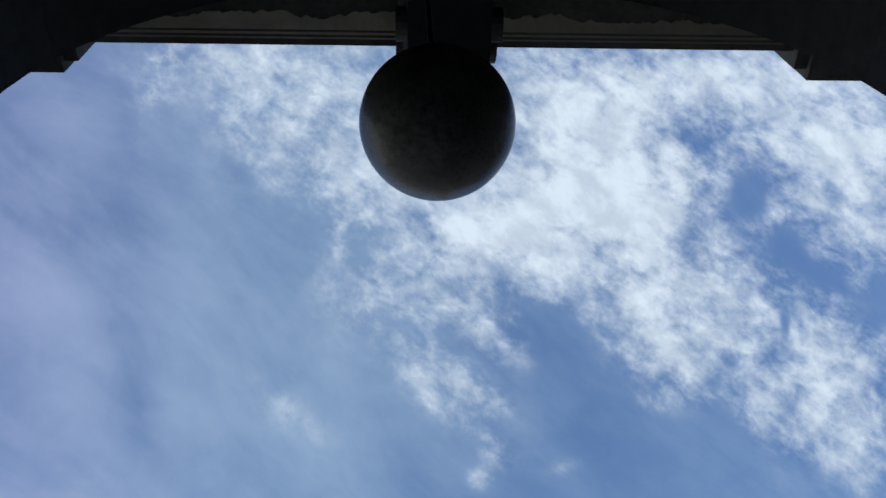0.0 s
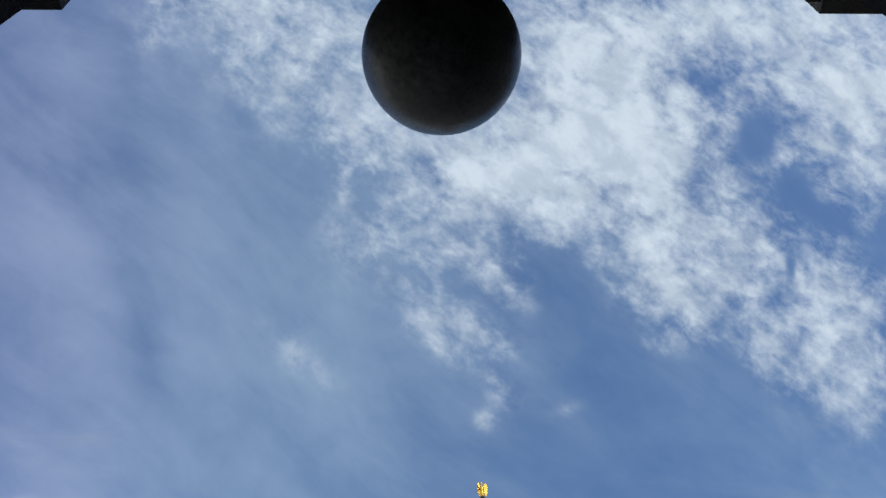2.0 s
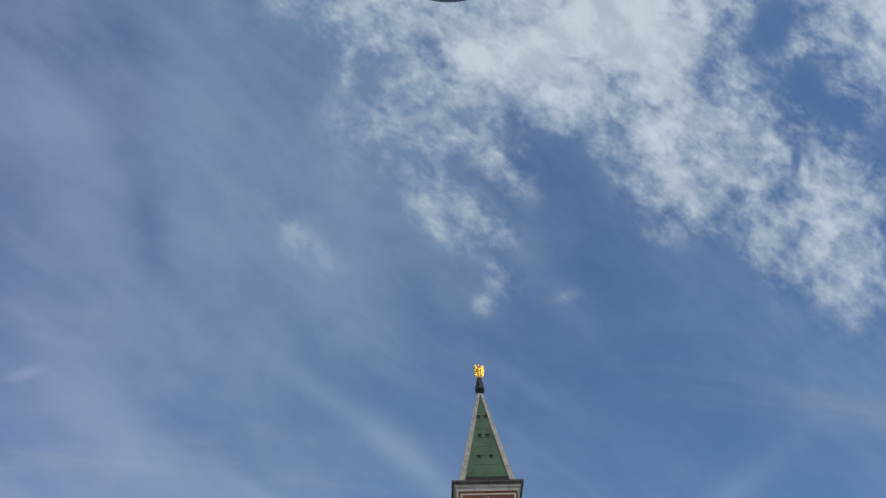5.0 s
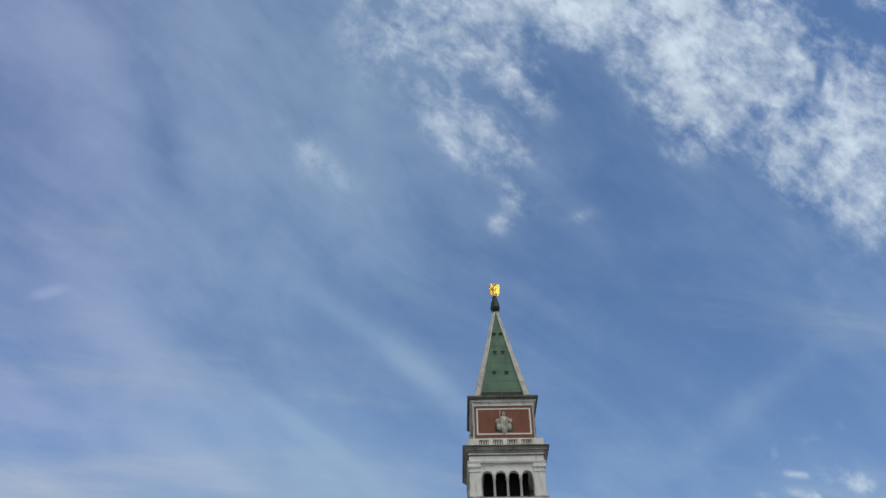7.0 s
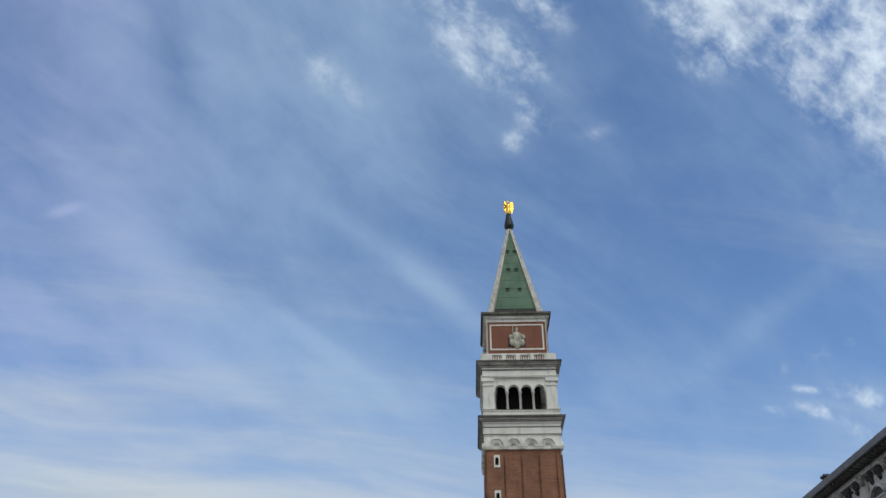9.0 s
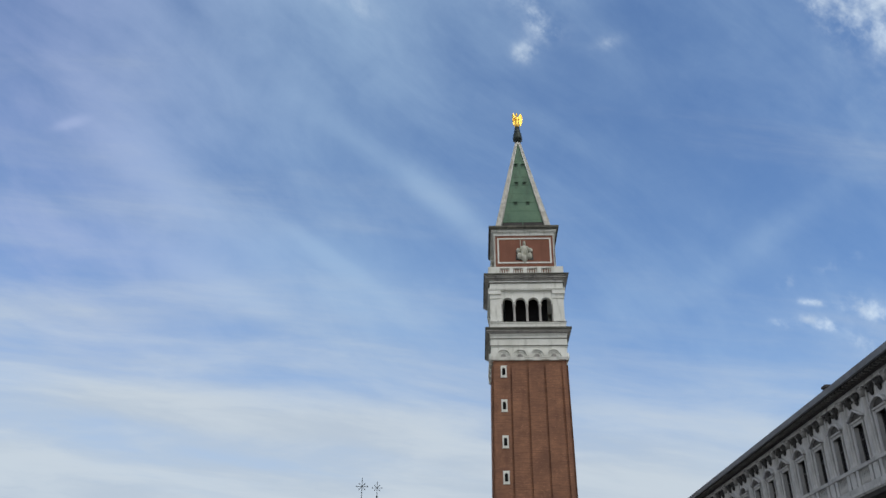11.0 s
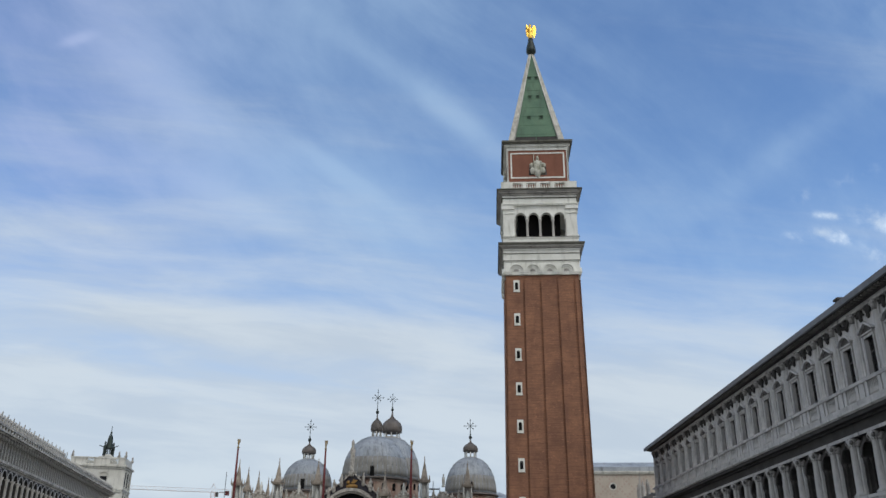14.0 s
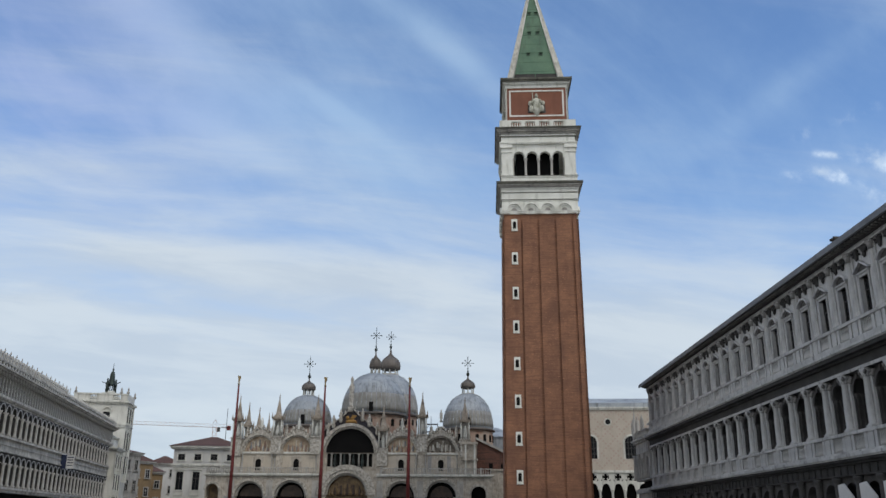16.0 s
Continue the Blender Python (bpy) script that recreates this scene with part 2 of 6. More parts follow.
STONE = mat("istrian_stone", (0.72, 0.715, 0.655), (0.52, 0.51, 0.455), 1.0, 0.8, streak=0.6, third=(0.12, 0.125, 0.10))
STONE_GREY = mat("grey_stone", (0.56, 0.555, 0.54), (0.36, 0.355, 0.345), 1.0, 0.8, streak=0.75, third=(0.10, 0.10, 0.10))
# soot-dark stone, also used where recess shade is put into the colour
STONE_DARK = mat("soot_and_shade_stone", (0.095, 0.09, 0.085), (0.032, 0.03, 0.028), 1.0, 0.85, streak=0.4)
CARVED = mat("weathered_carving", (0.66, 0.62, 0.545), (0.20, 0.183, 0.155), 8.0, 0.85, bump=0.6, streak=0.5, fine=1.6)
STONE_OLD = mat("old_arcade_stone", (0.52, 0.50, 0.455), (0.30, 0.285, 0.26), 1.2, 0.8, streak=0.8, third=(0.10, 0.10, 0.095))
MARBLE = mat("veined_marble", (0.58, 0.525, 0.435), (0.30, 0.265, 0.22), 3.5, 0.6, streak=0.7, third=(0.11, 0.10, 0.09))
PLAIN_MARBLE = mat("plain_beige_marble", (0.55, 0.49, 0.40), (0.44, 0.385, 0.31), 1.4, 0.6, streak=0.35, third=(0.24, 0.21, 0.17))
# near-black for unlit insides and openings: the darkness is in the colour
UNLIT = mat("unlit_black", (0.012, 0.011, 0.011), (0.008, 0.008, 0.008), 1.0, 0.95, bump=0, spec=0.1)
GLASS = mat("window_glass", (0.012, 0.013, 0.015), (0.008, 0.008, 0.009), 0.6, 0.25, bump=0, spec=0.2)
BRICK = mat("red_brick", (0.33, 0.160, 0.088), (0.18, 0.088, 0.054), 0.9, 0.88, streak=0.5, course=0.75, third=(0.14, 0.066, 0.047), fine=4)
TOWER_WHITE = mat("washed_white_stone", (0.82, 0.82, 0.76), (0.66, 0.66, 0.59), 1.2, 0.8, streak=0.5, third=(0.22, 0.22, 0.16))
# mossy ledges, and the painted shadow lines at the belfry mouldings
TOWER_LEDGE = mat("moss_and_shadow_stone", (0.17, 0.165, 0.135), (0.075, 0.075, 0.058), 1.8, 0.88, streak=0.8, third=(0.045, 0.048, 0.035))
RANGE_PALE = mat("pale_grey_stone", (0.56, 0.555, 0.535), (0.33, 0.325, 0.31), 1.3, 0.8, streak=0.9, third=(0.12, 0.12, 0.115))
# soot black, also standing in for shade inside the arches
RANGE_BLACK = mat("soot_and_shade_black", (0.06, 0.058, 0.055), (0.028, 0.027, 0.025), 1.4, 0.88, streak=0.4)
BRICK_LIGHT = mat("attic_brick", (0.25, 0.105, 0.066), (0.19, 0.08, 0.052), 0.7, 0.88, streak=0.3)
WEATHERED = mat("soot_weathered_stone", (0.24, 0.23, 0.21), (0.12, 0.115, 0.105), 1.5, 0.85, streak=0.7)
COPPER = mat("green_copper", (0.105, 0.195, 0.115), (0.06, 0.13, 0.08), 0.9, 0.6, streak=0.8, third=(0.05, 0.08, 0.05))
LEAD_BROWN = mat("stained_lead", (0.17, 0.15, 0.135), (0.12, 0.105, 0.09), 0.8, 0.55, 0.2, streak=0.4)
LEAD_SKIRT = mat("rain_stained_lead", (0.33, 0.325, 0.30), (0.20, 0.19, 0.165), 1.2, 0.6, 0.1, streak=0.8, third=(0.10, 0.085, 0.07))
LEAD = mat("lead_sheet", (0.42, 0.45, 0.475), (0.25, 0.275, 0.295), 0.8, 0.55, 0.2, streak=0.85, third=(0.13, 0.135, 0.135))
GOLD = mat("gold_leaf", (0.95, 0.62, 0.12), (0.75, 0.42, 0.06), 2.0, 0.28, 0.9)
BRONZE = mat("dark_bronze", (0.045, 0.05, 0.045), (0.03, 0.045, 0.04), 2.0, 0.5, 0.5)
TILE = mat("roof_tile", (0.12, 0.06, 0.045), (0.08, 0.045, 0.035), 1.5, 0.9, streak=0.3)
POLE_RED = mat("red_painted_wood", (0.16, 0.025, 0.022), (0.10, 0.018, 0.018), 1.5, 0.6)
STUCCO_WHITE = mat("white_stucco", (0.64, 0.63, 0.60), (0.50, 0.49, 0.465), 0.8, 0.9, streak=0.4)
STUCCO_OCHRE = mat("ochre_stucco", (0.33, 0.225, 0.115), (0.20, 0.14, 0.08), 0.8, 0.9, streak=0.4)
PAVING = mat("grey_paving", (0.24, 0.225, 0.20), (0.18, 0.17, 0.15), 1.0, 0.8)
PINK_WALL = mat("pink_lozenge_wall", (0.52, 0.465, 0.39), (0.44, 0.38, 0.31), 1.0, 0.8, streak=0.2)
SOOT = mat("arch_stone", (0.24, 0.205, 0.165), (0.05, 0.047, 0.042), 2.5, 0.85, streak=0.5)
# darker copy of the arch stone, with the shade under the arch in its colour
ARCH_SHADE = mat("shaded_arch_stone", (0.05, 0.047, 0.042), (0.025, 0.023, 0.02), 2.5, 0.9)
GLOBE = mat("dusty_dark_glass", (0.016, 0.015, 0.013), (0.22, 0.20, 0.16), 10.0, 0.30, bump=0.06, fine=10, spec=0.3)


def add_dust(m, centre, size):
    """A grey-brown film of dust round a spot, broken by grain."""
    nt = m.node_tree
    N, L = nt.nodes.new, nt.links.new
    tc, dist, fade, grain, cut, both, mx = (N("ShaderNode" + k) for k in ("TexCoord", "VectorMath", "MapRange", "TexNoise", "MapRange", "Math", "Mix"))
    dist.operation, both.operation, mx.data_type = "DISTANCE", "MULTIPLY", "RGBA"
    L(tc.outputs["Object"], dist.inputs[0])
    dist.inputs[1].default_value = centre
    L(dist.outputs["Value"], fade.inputs["Value"])
    for k, val in (("From Min", size * 0.3), ("From Max", size), ("To Min", 1.0), ("To Max", 0.0)):
        fade.inputs[k].default_value = val
    L(tc.outputs["Object"], grain.inputs["Vector"])
    grain.inputs["Scale"].default_value, grain.inputs["Detail"].default_value, grain.inputs["Roughness"].default_value = 38, 6, 0.7
    L(grain.outputs["Fac"], cut.inputs["Value"])
    cut.inputs["From Min"].default_value, cut.inputs["From Max"].default_value = 0.36, 0.68
    L(fade.outputs["Result"], both.inputs[0])
    L(cut.outputs["Result"], both.inputs[1])
    L(both.outputs[0], mx.inputs["Factor"])
    old = nt.nodes["Principled BSDF"].inputs["Base Color"].links[0].from_socket
    L(old, mx.inputs["A"])
    mx.inputs["B"].default_value = (0.42, 0.38, 0.30, 1)
    L(mx.outputs["Result"], nt.nodes["Principled BSDF"].inputs["Base Color"])


add_dust(GLOBE, (-0.107, -0.047, -0.183), 0.17)
IRON = mat("iron", (0.03, 0.03, 0.03), None, 2.0, 0.5, 0.6)


# ---- mesh building ----
class Build:
    """Collects faces for one mesh."""

    def __init__(self):
        self.v, self.f, self.smooth = [], [], []

    def add(self, verts, faces, smooth=False):
        k = len(self.v)
        self.v += verts
        self.f += [[i + k for i in q] for q in faces]
        self.smooth += [smooth] * len(faces)
        return self

    def box(self, x0, x1, y0, y1, z0, z1):
        return self.add([(x, y, z) for z in (z0, z1) for x, y in ((x0, y0), (x1, y0), (x1, y1), (x0, y1))],
                        [(3, 2, 1, 0), (4, 5, 6, 7), (0, 1, 5, 4), (1, 2, 6, 5), (2, 3, 7, 6), (3, 0, 4, 7)])

    def moulding(self, x0, x1, prof):
        """A straight moulding from x0 to x1; prof: (y, z) anticlockwise seen from the right."""
        n = len(prof)
        return self.add([(x0, y, z) for y, z in prof] + [(x1, y, z) for y, z in prof],
                        [list(reversed(range(n))), list(range(n, 2 * n))] + [(k, (k + 1) % n, (k + 1) % n + n, k + n) for k in range(n)])

    def lathe(self, x, y, prof, n=12, turn=0.0, smooth=True, sx=1.0, sy=1.0):
        """prof: (radius, height) from the foot up."""
        ring = [(math.cos(2 * math.pi * (k + turn) / n) * sx, math.sin(2 * math.pi * (k + turn) / n) * sy) for k in range(n)]
        verts = [(x + c * r, y + s * r, z) for r, z in prof for c, s in ring]
        faces = [(j * n + k, j * n + (k + 1) % n, (j + 1) * n + (k + 1) % n, (j + 1) * n + k) for j in range(len(prof) - 1) for k in range(n)]
        self.add(verts, faces, smooth)
        e = (len(prof) - 1) * n
        k = len(self.v) - len(verts)
        self.f += [[k + i for i in reversed(range(n))], [k + e + i for i in range(n)]]
        self.smooth += [False, False]
        return self

    def prism(self, poly, y0, y1):
        """poly: (x, z) points anticlockwise from the front, pushed from y0 to y1."""
        n = len(poly)
        return self.add([(x, y0, z) for x, z in poly] + [(x, y1, z) for x, z in poly],
                        [list(range(n)), list(reversed(range(n, 2 * n)))] + [(k + n, (k + 1) % n + n, (k + 1) % n, k) for k in range(n)])

    def ring(self, cx, cz, r0, r1, y0, y1, n=12, a0=0.0, a1=180.0, flat=1.0):
        """An arch band."""
        verts = []
        for k in range(n + 1):
            a = radians(a0 + (a1 - a0) * k / n)
            c, s = math.cos(a), math.sin(a) * flat
            verts += [(cx + r * c, y, cz + r * s) for r, y in ((r0, y0), (r1, y0), (r1, y1), (r0, y1))]
        faces = []
        for k in range(n):
            for j in range(4):
                faces.append((4 * k + j, 4 * k + (j + 1) % 4, 4 * k + 4 + (j + 1) % 4, 4 * k + 4 + j))
        faces += [(3, 2, 1, 0), (4 * n, 4 * n + 1, 4 * n + 2, 4 * n + 3)]
        return self.add(verts, faces)

    def arched_wall(self, x0, x1, z0, z1, cx, zs, r, y0, y1, sill=None, n=12, flat=1.0):
        """A wall piece from x0 to x1 with one arched opening of half width r, springing at zs, its foot at sill."""
        sill = z0 if sill is None else sill
        if sill > z0:
            self.box(cx - r, cx + r, y0, y1, z0, sill)
        self.box(x0, cx - r, y0, y1, z0, zs)
        self.box(cx + r, x1, y0, y1, z0, zs)
        pts = [(cx - r * math.cos(math.pi * k / n), zs + flat * r * math.sin(math.pi * k / n)) for k in range(n + 1)]
        tops = [(x0 + (x1 - x0) * k / n, z1) for k in range(n + 1)]
        pts = [(x0, zs)] + pts + [(x1, zs)]
        tops = [(x0, z1)] + tops + [(x1, z1)]
        m = len(pts)
        verts = [(x, y, z) for y in (y0, y1) for row in (pts, tops) for x, z in row]
        faces = []
        for k in range(m - 1):
            a, b, c, d = k, k + 1, m + k + 1, m + k
            faces += [(a, b, c, d), (2 * m + d, 2 * m + c, 2 * m + b, 2 * m + a), (2 * m + a, 2 * m + b, b, a), (d, c, 2 * m + c, 2 * m + d)]
        faces += [(0, m, 3 * m, 2 * m), (m - 1, 3 * m - 1, 4 * m - 1, 2 * m - 1)]
        return self.add(verts, faces)

    def tube(self, points, r, n=6):
        """A round bar along points."""
        for a, b in zip(points, points[1:]):
            a, b = Vector(a), Vector(b)
            d = (b - a).normalized()
            s = d.orthogonal().normalized()
            t = d.cross(s)
            ring = [s * math.cos(2 * math.pi * k / n) * r + t * math.sin(2 * math.pi * k / n) * r for k in range(n)]
            self.add([tuple(a + q) for q in ring] + [tuple(b + q) for q in ring],
                     [(k, (k + 1) % n, (k + 1) % n + n, k + n) for k in range(n)] + [list(reversed(range(n))), list(range(n, 2 * n))], True)
        return self

    def mesh(self, name, material):
        me = bpy.data.meshes.new(name)
        me.from_pydata(self.v, [], self.f)
        me.polygons.foreach_set("use_smooth", self.smooth)
        me.materials.append(material)
        me.update()
        return me


def stepped(steps, back):
    """The outline of courses (y, z0, z1) stacked upwards, closed at y = back."""
    pts = []
    for y, z0, z1 in steps:
        pts += [(y, z0), (y, z1)]
    return [(back, steps[0][1])] + pts + [(back, steps[-1][2])]


def thing(name, m, label, category, group="", kind=""):
    ob = new(name)
    ob.empty_display_size = 0.2
    ob.matrix_world = m
    return tagged(ob, label, category, group, kind)


def part(name, shape, material, parent, label="", at=None):
    """One mesh under a thing or part; shape: a Build, or a mesh to share."""
    me = shape if isinstance(shape, bpy.types.Mesh) else shape.mesh(name, material)
    ob = new(name, me)
    ob.parent = parent
    if at is not None:
        ob.matrix_basis = at
    return tagged(ob, label)


def solo(name, shape, material, m, label, category, group="", kind=""):
    """A top-level thing of one mesh."""
    ob = new(name, shape.mesh(name, material))
    ob.matrix_world = m
    return tagged(ob, label, category, group, kind)


def shift(x, y=0.0, z=0.0, turn=0.0):
    return pose(x, y, z, 0, 0, turn)


# ---- ground ----
solo("ground", Build().box(-2500, 2500, -2500, 2500, -1.0, 0.0), PAVING, pose(0, 0, 0), "grey stone paving of a wide square", "ground", kind="structure")


# ---- the arcade over the camera ----
LIMEWASH = mat("old_limewash", (0.62, 0.54, 0.41), (0.34, 0.29, 0.22), 3.0, 0.9)
ARCADE = pose(0, 0, 0, 0, 0, 5.3)
AX, AR, AZS = 0.18, 1.45, 4.0  # arch centre, radius, springing height
W0, W1, CORN = 0.38, 1.00, 1.50


def build_arcade():
    wall = thing("wall_arcade", ARCADE, "dark stone arcade wall with a round arch", "wall", kind="structure")
    for k in (-1, 0, 1):
        c = AX + 4.3 * k
        part("arch_wall", Build().arched_wall(c - 2.15, c + 2.15, 0, 6.6, c, AZS, AR, W0, W1, n=32), ARCH_SHADE, wall)
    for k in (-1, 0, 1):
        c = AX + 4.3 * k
        part("archivolt", Build().ring(c, AZS, AR + 0.003, AR + 0.30, W1, W1 + 0.06, 32), ARCH_SHADE, wall)
    # entablature: thin slabs that step forward over the columns
    prof = [(W1, 5.74), (CORN - 0.24, 5.74), (CORN - 0.24, 5.80), (CORN - 0.085, 5.80), (CORN - 0.085, 5.825), (CORN - 0.05, 5.825), (CORN - 0.05, 5.845), (CORN, 5.845), (CORN, 6.25), (CORN - 0.22, 6.25), (CORN - 0.22, 6.6), (W1, 6.6)]
    part("entablature", Build().moulding(-7, 7, prof), SOOT, wall, "stained projecting stone cornice")
    # pale limewash left along the soffit, with a ragged edge
    rnd = random.Random(4)
    for x0, x1 in ((-1.75, -0.035), (0.455, 2.05)):
        n = 110
        inner = []
        wob = 0.0
        for k in range(n + 1):
            wob = max(-0.022, min(0.022, wob * 0.93 + rnd.uniform(-0.011, 0.011)))
            inner.append((x0 + (x1 - x0) * k / n, CORN - 0.175 + wob))
        ring = inner + [(x1, CORN - 0.098), (x0, CORN - 0.098)]
        m = len(ring)
        part("limewash", Build().add([(x, y, 5.797) for x, y in ring] + [(x, y, 5.803) for x, y in ring],
                                     [list(reversed(range(m))), list(range(m, 2 * m))] + [(k, (k + 1) % m, (k + 1) % m + m, k + m) for k in range(m)]), LIMEWASH, wall, "ragged pale limewash")
    for x0, x1 in ((-1.75, -0.035), (0.455, 2.05)):
        part("fillet", Build().box(x0, x1, CORN - 0.082, CORN - 0.066, 5.818, 5.829), LIMEWASH, wall)
        part("fillet", Build().box(x0, x1, CORN - 0.047, CORN - 0.036, 5.839, 5.85), LIMEWASH, wall)
    for k in (-1, 0):
        c = AX + 2.15 + 4.3 * k + (0.12 if k == 0 else -0.06)
        r = Build()
        r.box(c - 0.29, c + 0.29, W1, CORN + 0.13, 5.755, 6.3).box(c - 0.36, c + 0.36, W1, CORN + 0.08, 5.79, 6.3)
        part("cornice_break", r, SOOT, wall)
        s = Build().lathe(c, W1 + 0.08, [(0.30, 0), (0.30, 0.25), (0.24, 0.32), (0.24, 2.0), (0.20, 5.2), (0.27, 5.45), (0.29, 5.73)], 20)
        part("half_column", s, SOOT, wall)
    # scrolled keystone under the cornice
    key = Build()
    key.prism([(AX - 0.16, 5.30), (AX + 0.22, 5.30), (AX + 0.27, 5.735), (AX - 0.21, 5.735)], W1 - 0.02, CORN - 0.08)
    keystone = part("keystone", key, ARCH_SHADE, wall, "scrolled keystone console")
    for sx in (-1, 1):
        v = Build()
        for yy, zz, rr in ((CORN - 0.125, 5.615, 0.12), (CORN - 0.27, 5.38, 0.08)):
            n = 16
            pts = [(yy + rr * math.cos(2 * math.pi * k / n), zz + rr * math.sin(2 * math.pi * k / n)) for k in range(n)]
            x0, x1 = AX + 0.03 + sx * 0.17, AX + 0.03 + sx * 0.245
            v.add([(x0, y, z) for y, z in pts] + [(x1, y, z) for y, z in pts],
                  [list(range(n)), list(reversed(range(n, 2 * n)))] + [(k, k + n, (k + 1) % n + n, (k + 1) % n) for k in range(n)])
        part("scroll", v, SOOT, keystone)
    room = Build()
    room.box(-7, 7, -5.3, -5.0, 0, 6.6).box(-7.3, -7, -5.3, W0, 0, 6.6).box(7, 7.3, -5.3, W0, 0, 6.6)
    solo("wall_gallery", room, SOOT, ARCADE, "dark plaster walls of the gallery", "wall", kind="structure")
    solo("ceiling", Build().box(-7.3, 7.3, -5.3, W0, 6.0, 6.6), SOOT, ARCADE, "dark plaster ceiling of the gallery", "ceiling", kind="structure")
    up = Build()
    up.box(-30, 30, -14, W1 - 0.02, 6.62, 18)
    solo("wall_upper", up, STONE_GREY, ARCADE, "grey stone storeys over the arcade", "wall", kind="structure")


build_arcade()


def build_globe():
    lamp = thing("hanging_lamp", ARCADE @ shift(0.098, 1.0, 3.793), "dark dusty glass globe lamp hanging under the arch", "lamp")
    r, n = 0.2235, 48
    prof = [(max(r * math.sin(math.pi * k / n), 0.002), -r * math.cos(math.pi * k / n)) for k in range(n + 1)]
    part("globe", Build().lathe(0, 0, prof, 72), GLOBE, lamp, "dark dusty glass globe")
    part("collar", Build().lathe(0, 0, [(0.085, r - 0.02), (0.085, r + 0.03), (0.05, r + 0.06), (0.02, r + 0.09)], 24), IRON, lamp)
    part("stem", Build().lathe(0, 0, [(0.011, r + 0.05), (0.011, 1.62)], 10), IRON, lamp)


build_globe()


# ---- bell tower ----
RIB_STONE = mat("lichened_rib_stone", (0.66, 0.64, 0.57), (0.36, 0.34, 0.29), 2.5, 0.85, bump=0.3, streak=0.6, third=(0.2, 0.19, 0.15), fine=2.0)
FIGURE_STONE = mat("rain_washed_figure", (0.74, 0.73, 0.64), (0.26, 0.26, 0.19), 3.0, 0.85, bump=0.5, streak=0.5, fine=2.0)
COPPER_DARK = mat("shaded_copper", (0.05, 0.085, 0.055), (0.03, 0.05, 0.035), 2.0, 0.7)


def build_tower():
    tw = thing("bell_tower", pose(1.28, 128.1, 0, 0, 0, 3.2), "tall red brick bell tower with white belfry and green spire", "bell tower")
    H0 = 47.1  # top of the brick shaft

    def half(z):
        return 6.22 - 0.37 * z / H0

    def frustum(z0, z1, h0, h1):
        q = ((-1, -1), (1, -1), (1, 1), (-1, 1))
        return Build().add([(x * h0, y * h0, z0) for x, y in q] + [(x * h1, y * h1, z1) for x, y in q],
                           [(3, 2, 1, 0), (4, 5, 6, 7)] + [(k, (k + 1) % 4, (k + 1) % 4 + 4, k + 4) for k in range(4)])

    shaft = part("shaft", frustum(0, H0, half(0) - 0.22, half(H0) - 0.22), BRICK, tw, "red brick shaft")
    # pilaster strips on the four faces: wide corner ones and three narrow ones
    edges = [(-1.0, -0.527), (-0.479, -0.10), (-0.037, 0.352), (0.41, 0.79), (0.85, 1.0)]
    for face in range(4):
        turn = pose(0, 0, 0, 0, 0, 90 * face)
        for a, c in edges:
            p = Build()
            pts = []
            for z in (0.0, H0 - 0.9):
                h = half(z)
                pts += [(a * h, -h, z), (c * h, -h, z), (c * h, -h + 0.3, z), (a * h, -h + 0.3, z)]
            p.add(pts, [(3, 2, 1, 0), (4, 5, 6, 7)] + [(k, (k + 1) % 4, (k + 1) % 4 + 4, k + 4) for k in range(4)])
            part("brick_strip", p, BRICK, shaft, at=turn)
    # small arched windows with white frames up one strip
    for z, off in ((7.6, 3.95), (12.9, 4.0), (18.2, 4.05), (23.7, 4.1), (29.2, 4.15), (34.4, 4.15), (39.9, 4.2), (45.3, 4.2)):
        h = half(z)
        win = part("stair_window", Build().arched_wall(-0.46, 0.46, -0.95, 0.92, 0, 0.32, 0.25, -0.09, 0.12, sill=-0.62, n=8).box(-0.52, 0.52, -0.13, 0.1, -1.02, -0.95), TOWER_WHITE, tw, "white stone window frame", at=shift(-off * h / 6.1, -h, z))
        part("opening", Build().box(-0.3, 0.3, -0.05, 0.1, -0.66, 0.62), UNLIT, win)
    # blind arches that close the strips
    part("arch_band", frustum(47.1, 50.6, 5.88, 5.88), TOWER_WHITE, tw, "white stone band")
    for face in range(4):
        turn = pose(0, 0, 0, 0, 0, 90 * face)
        for k in range(4):
            c = -4.03 + 2.6 * k
            for r0, r1, y in ((1.0, 1.20, -6.22), (0.72, 0.90, -6.10), (0.44, 0.62, -6.0)):
                part("blind_arch", Build().ring(c, 47.68, r0, r1, y, -5.85, 14), TOWER_WHITE, tw, at=turn)
            part("niche", Build().prism([(c + 0.42 * math.cos(math.pi * j / 8), 47.66 + 0.42 * math.sin(math.pi * j / 8)) for j in range(9)], -5.92, -5.85), STONE_OLD, tw, at=turn)
        for k in range(5):
            c = -5.33 + 2.6 * k
            part("corbel", Build().box(c - 0.66, c + 0.66, -6.16, -5.8, 47.42, 47.68).box(c - 0.56, c + 0.56, -6.06, -5.8, 47.15, 47.42), TOWER_WHITE, tw, at=turn)

    def moulding(name, steps, material=TOWER_WHITE, label=""):
        prof = []
        for h, z0, z1 in steps:
            prof += [(h * math.sqrt(2), z0), (h * math.sqrt(2), z1)]
        return part(name, Build().lathe(0, 0, prof, 4, 0.5, False), material, tw, label)

    moulding("lower_entablature", [(5.95, 49.2, 49.4), (5.98, 50.6, 51.2), (6.1, 51.2, 51.4)])
    moulding("lower_cornice", [(6.14, 51.4, 51.5), (6.35, 51.5, 51.75), (6.60, 51.7, 51.85)], STONE_OLD)
